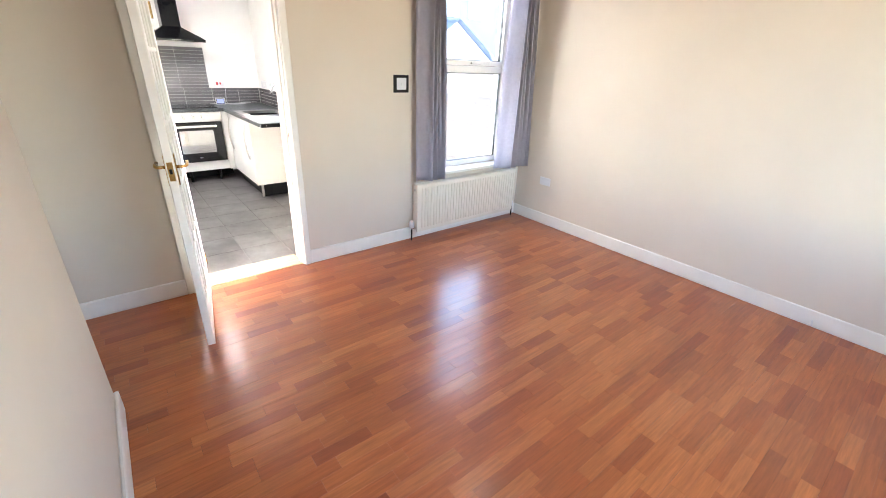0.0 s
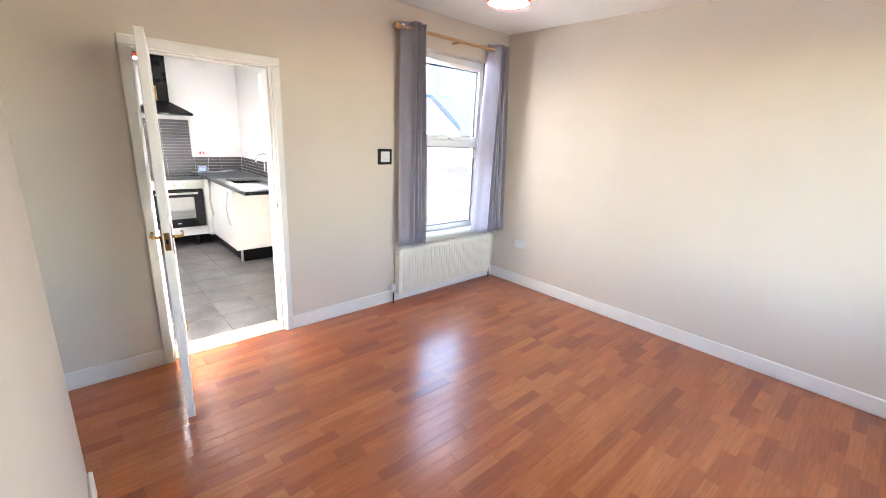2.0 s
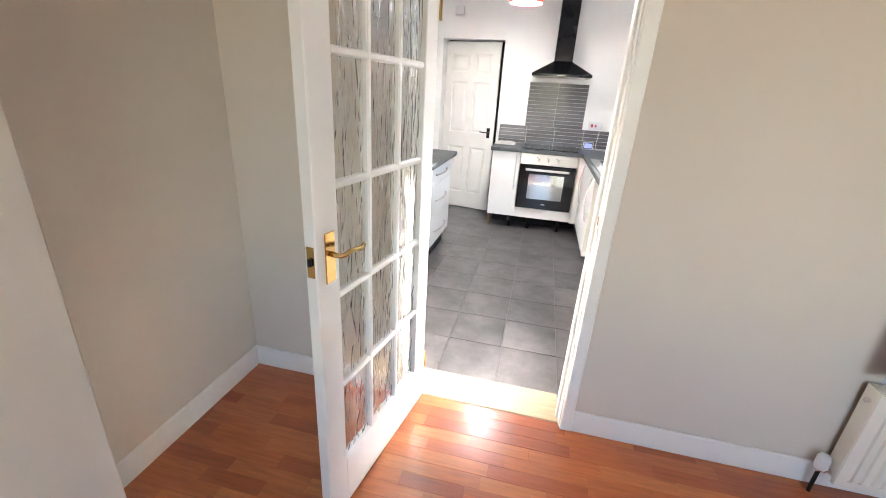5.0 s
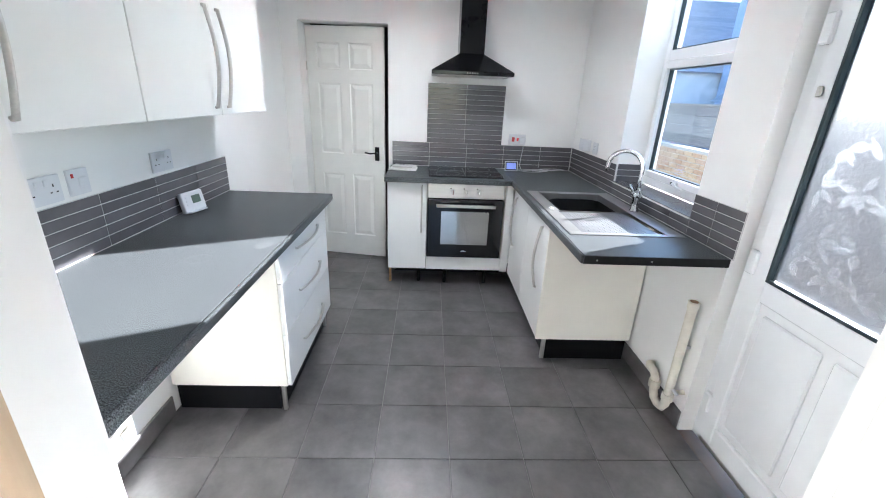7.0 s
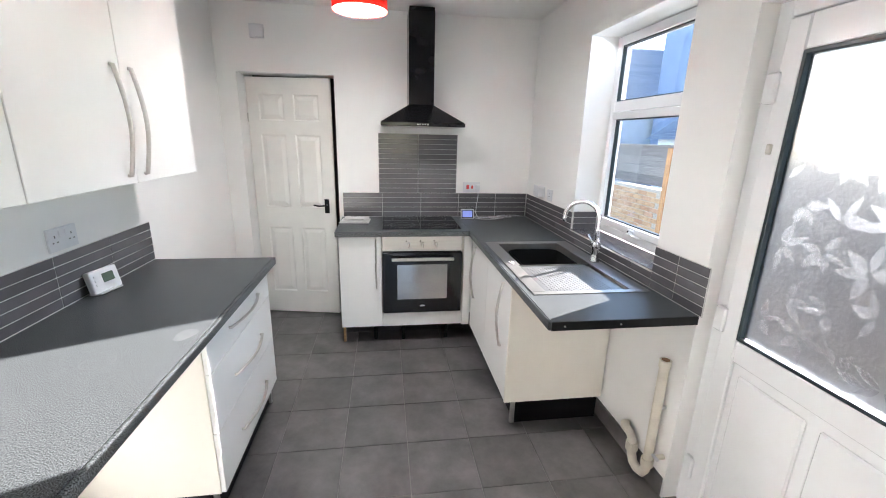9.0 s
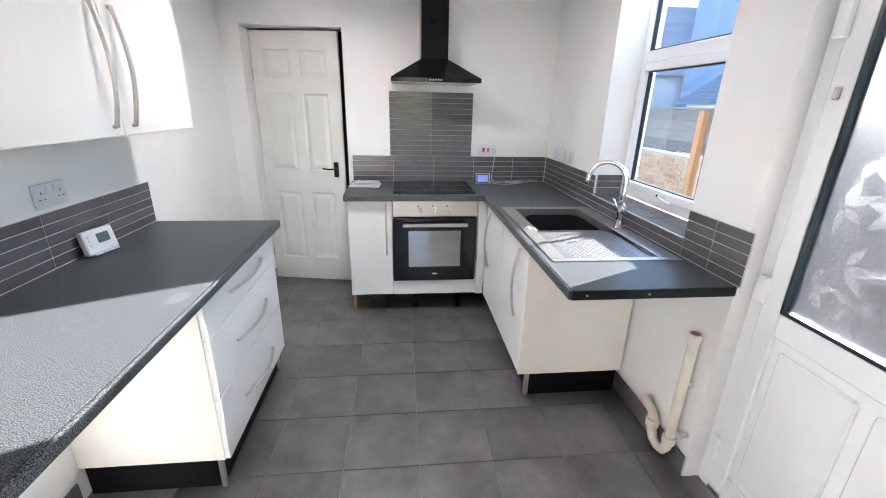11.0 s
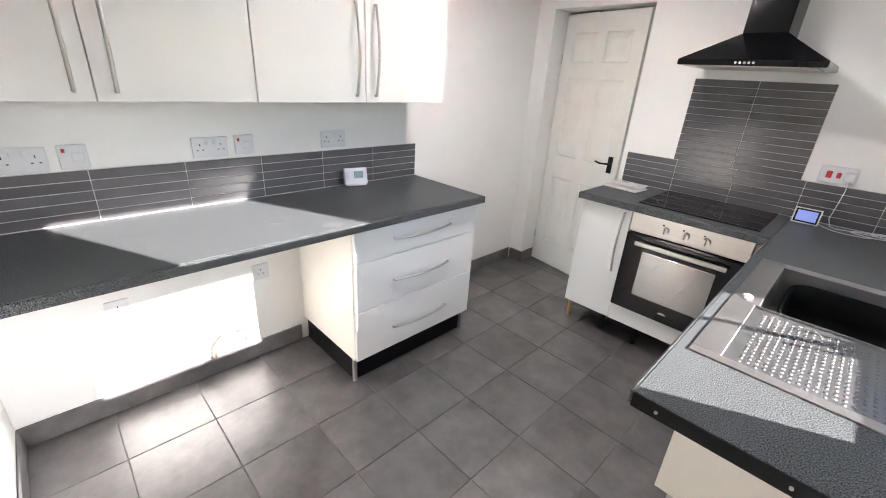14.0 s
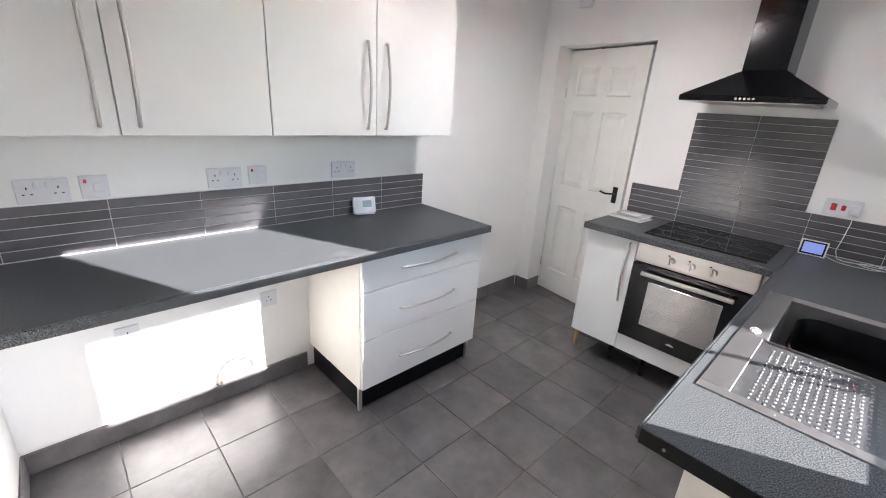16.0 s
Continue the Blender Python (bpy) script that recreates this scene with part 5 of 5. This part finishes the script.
for x in (11.35, 12.92, 15.0):
    w_ = part("window", box(x - 0.5, x + 0.5, 8.93, 9.0, 3.3, 4.45, 0.01), M_UPVC, h2)
    part("glass", box(x - 0.42, x + 0.42, 8.915, 8.935, 3.38, 4.37), M_PANE, w_)
sh_ = house("garden_shed", 7.9, 11.4, 6.4, 8.4, 1.7, 3.0, True, "pale timber garden shed with a pitched roof", M_PALE)

# ---- strip tiles ----
TW, TH, GAP, TT = 0.325, 0.0400, 0.0034, 0.003
CUT = {}


def strip(parent, axis, fixed, a0, a1, z0, z1, sign):
    """One strip tile on a wall: axis 'x' runs along x at y = fixed, 'y' along y at x = fixed; sign: the way out of the wall."""
    key = (axis, round(a1 - a0, 4), round(z1 - z0, 4), sign)
    if key not in CUT:
        w, h = a1 - a0 - GAP, z1 - z0 - GAP
        bm = box(-w / 2, w / 2, min(0, sign * TT), max(0, sign * TT), -h / 2, h / 2, 0.001) if axis == "x" else box(min(0, sign * TT), max(0, sign * TT), -w / 2, w / 2, -h / 2, h / 2, 0.001)
        me = bpy.data.meshes.new("tile")
        bm.to_mesh(me)
        bm.free()
        me.materials.append(M_STRIP)
        CUT[key] = me
    o = new("tile", CUT[key])
    o.parent = parent
    c = ((a0 + a1) / 2, fixed) if axis == "x" else (fixed, (a0 + a1) / 2)
    o.location = (c[0], c[1], (z0 + z1) / 2)
    return o


def field(parent, axis, fixed, lo, hi, start, z0, rows_, sign):
    """Rows of strip tiles from lo to hi with a vertical joint at start."""
    k0 = math.floor((lo - start) / TW)
    edges = [lo] + [start + TW * k for k in range(k0 + 1, k0 + 20) if start + TW * k < hi - 0.01] + [hi]
    for e0, e1 in zip(edges, edges[1:]):
        if e1 - e0 < 0.012:
            continue
        for r in range(rows_):
            strip(parent, axis, fixed, e0, e1, z0 + TH * r, z0 + TH * (r + 1), sign)


Z0 = WT + 0.004


def splash(name, bm, label):
    return tagged(part(name, bm, M_GROUT), label, "splashback", kind="structure")


s1 = splash("splashback_far", boxes([(-0.318, KR - 0.001, KF - 0.005, KF - 0.0005, WT + 0.0005, Z0 + 5 * TH), (-0.022, 0.628, KF - 0.005, KF - 0.0005, Z0 + 5 * TH, Z0 + 17 * TH)]), "grey strip-tiled splashback behind the hob")
field(s1, "x", KF - 0.005, -0.318, KR - 0.012, 0.003, Z0, 5, -1)
field(s1, "x", KF - 0.005, -0.022, 0.628, 0.303, Z0 + 5 * TH, 12, -1)
s2 = splash("splashback_right", boxes([(KR - 0.005, KR - 0.0005, WY1, KF - 0.006, WT + 0.0005, Z0 + 5 * TH), (KR - 0.005, KR - 0.0005, WY0, WY1, WT + 0.0005, SZ - 0.002), (KR - 0.005, KR - 0.0005, -1.598, WY0, WT + 0.0005, Z0 + 5 * TH)]), "grey strip-tiled upstand along the window wall")
field(s2, "y", KR - 0.005, WY1, KF - 0.014, 0.20, Z0, 5, -1)
field(s2, "y", KR - 0.005, WY0, WY1, -1.10, Z0, 2, -1)
field(s2, "y", KR - 0.005, -1.598, WY0, -1.425, Z0, 5, -1)
s3 = splash("splashback_left", boxes([(KL + 0.0005, KL + 0.005, KN + 0.014, -0.648, WT + 0.0005, Z0 + 5 * TH)]), "grey strip-tiled upstand along the long worktop")
field(s3, "y", KL + 0.005, KN + 0.016, -0.648, -0.976, Z0, 5, 1)
s5 = splash("splashback_near", boxes([(KL + 0.006, -0.60, KN + 0.0125, KN + 0.0165, WT + 0.0005, Z0 + 5 * TH)]), "grey strip-tiled upstand at the worktop's near end")
field(s5, "x", KN + 0.0165, KL + 0.009, -0.60, KL + 0.15, Z0, 5, 1)
s4 = splash("window_sill_tiled", boxes([(KR - 0.012, 1.434, WY0 + 0.001, WY1 - 0.001, SZ - 0.010, SZ - 0.001), (KR + 0.002, 1.434, WY1 - 0.005, WY1 - 0.0005, SZ, Z0 + 5 * TH), (KR + 0.002, 1.434, WY0 + 0.0005, WY0 + 0.005, SZ, Z0 + 5 * TH)]), "tiled window sill and reveal")
for r in range(3):
    strip(s4, "x", WY1 - 0.005, KR + 0.004, 1.432, SZ + TH * r, SZ + TH * (r + 1), -1)
    strip(s4, "x", WY0 + 0.005, KR + 0.004, 1.432, SZ + TH * r, SZ + TH * (r + 1), 1)
for k in range(3):
    part("sill_tile", box(KR - 0.012, 1.433, WY0 + 0.002 + 0.2925 * k, WY0 + 0.291 + 0.2925 * k, SZ - 0.001, SZ + 0.003, 0.001), M_STRIP, s4)

# ---- floor tiles ----
P = 0.331
FT = {}
xs = sorted({KL, KR} | {0.128 + P * k for k in range(-6, 6) if KL + 0.02 < 0.128 + P * k < KR - 0.02})
ys = sorted({KN - 0.03, KF + FD + 0.05} | {-1.097 + P * k for k in range(-7, 7) if KN + 0.02 < -1.097 + P * k < KF + 0.1})
for x0, x1 in zip(xs, xs[1:]):
    for y0, y1 in zip(ys, ys[1:]):
        key = (round(x1 - x0, 4), round(y1 - y0, 4))
        if key not in FT:
            w, h = key[0] - 0.0032, key[1] - 0.0032
            bm = box(-w / 2, w / 2, -h / 2, h / 2, -0.007, 0.0, 0.0012)
            FT[key] = bpy.data.meshes.new("tile")
            bm.to_mesh(FT[key])
            bm.free()
            FT[key].materials.append(M_FTILE)
        o = new("tile", FT[key])
        o.parent = floor_k
        o.location = ((x0 + x1) / 2, (y0 + y1) / 2, 0)

# ---- laminate strips ----
SWD = 0.065
random.seed(11)
far_rows, PL, near = [], {}, 0
nrow = int((LW + 0.02 - LB) / SWD)
for r in range(nrow):
    y1 = LW + 0.02 - SWD * r
    y0 = y1 - SWD
    board = r // 3
    x = LL - random.uniform(0.0, 0.35)
    while x < LR:
        ln = random.choice((0.26, 0.30, 0.34, 0.40))
        a0, a1 = max(x, LL), min(x + ln, LR)
        x += ln
        if a1 - a0 < 0.01:
            continue
        gx, gy = 0.0005, 0.0010 if r % 3 == 0 else 0.0004
        if y0 > -5.2 and -0.75 < a0 < 2.2 and near < 300:
            near += 1
            key = (round(a1 - a0, 3), r % 3 == 0)
            if key not in PL:
                w = key[0] - gx
                bm = box(-w / 2, w / 2, -SWD / 2, SWD / 2 - gy, -0.003, 0.0, 0.0003)
                PL[key] = bpy.data.meshes.new("strip")
                bm.to_mesh(PL[key])
                bm.free()
                PL[key].materials.append(M_WOOD)
            o = new("strip", PL[key])
            o.parent = floor_l
            o.location = ((a0 + a1) / 2, (y0 + y1) / 2, 0)
        else:
            far_rows.append((a0, a1 - gx, y0, y1 - gy))
vs, fs = [], []
for a0, a1, y0, y1 in far_rows:
    b0 = len(vs)
    vs += [(a0, y0, -0.003), (a1, y0, -0.003), (a1, y1, -0.003), (a0, y1, -0.003), (a0, y0, 0), (a1, y0, 0), (a1, y1, 0), (a0, y1, 0)]
    fs += [tuple(b0 + i for i in f) for f in ((4, 5, 6, 7), (0, 1, 5, 4), (1, 2, 6, 5), (2, 3, 7, 6), (3, 0, 4, 7))]
me = bpy.data.meshes.new("strips")
me.from_pydata(vs, [], fs)
me.materials.append(M_WOODJ)
o = new("strips", me)
o.parent = floor_l
o["kind"] = "stuff"

# ---- bricks of the boundary wall ----
BR = bpy.data.meshes.new("brick")
bm = box(0, 0.05, -0.107, 0.107, -0.0325, 0.0325, 0.003)
bm.to_mesh(BR)
bm.free()
BR.materials.append(M_BRICK)
vs, fs = [], []
for r in range(14):
    for k in range(64):
        y = -2.5 + 0.225 * k + (0.1125 if r % 2 else 0)
        z = -0.08 + 0.075 * r
        if y < 2.55 or r > 12:
            continue
        if r >= 4 and y < 7.2:
            o = new("brick", BR)
            o.parent = bw_
            o.location = (YX - BASE[bw_].x - 0.002, y - BASE[bw_].y, z - BASE[bw_].z)
        else:
            b0 = len(vs)
            X0, X1 = YX - 0.002 - BASE[bw_].x, YX + 0.05 - BASE[bw_].x
            yy, zz = y - BASE[bw_].y, z - BASE[bw_].z
            vs += [(X0, yy - 0.107, zz - 0.0325), (X0, yy + 0.107, zz - 0.0325), (X0, yy + 0.107, zz + 0.0325), (X0, yy - 0.107, zz + 0.0325),
                   (X1, yy - 0.107, zz - 0.0325), (X1, yy + 0.107, zz - 0.0325), (X1, yy + 0.107, zz + 0.0325), (X1, yy - 0.107, zz + 0.0325)]
            fs += [tuple(b0 + i for i in f) for f in ((0, 3, 2, 1), (0, 1, 5, 4), (1, 2, 6, 5), (2, 3, 7, 6), (3, 0, 4, 7))]
me = bpy.data.meshes.new("bricks")
me.from_pydata(vs, [], fs)
me.materials.append(M_BRICKJ)
o = new("bricks", me)
o.parent = bw_
o["kind"] = "stuff"
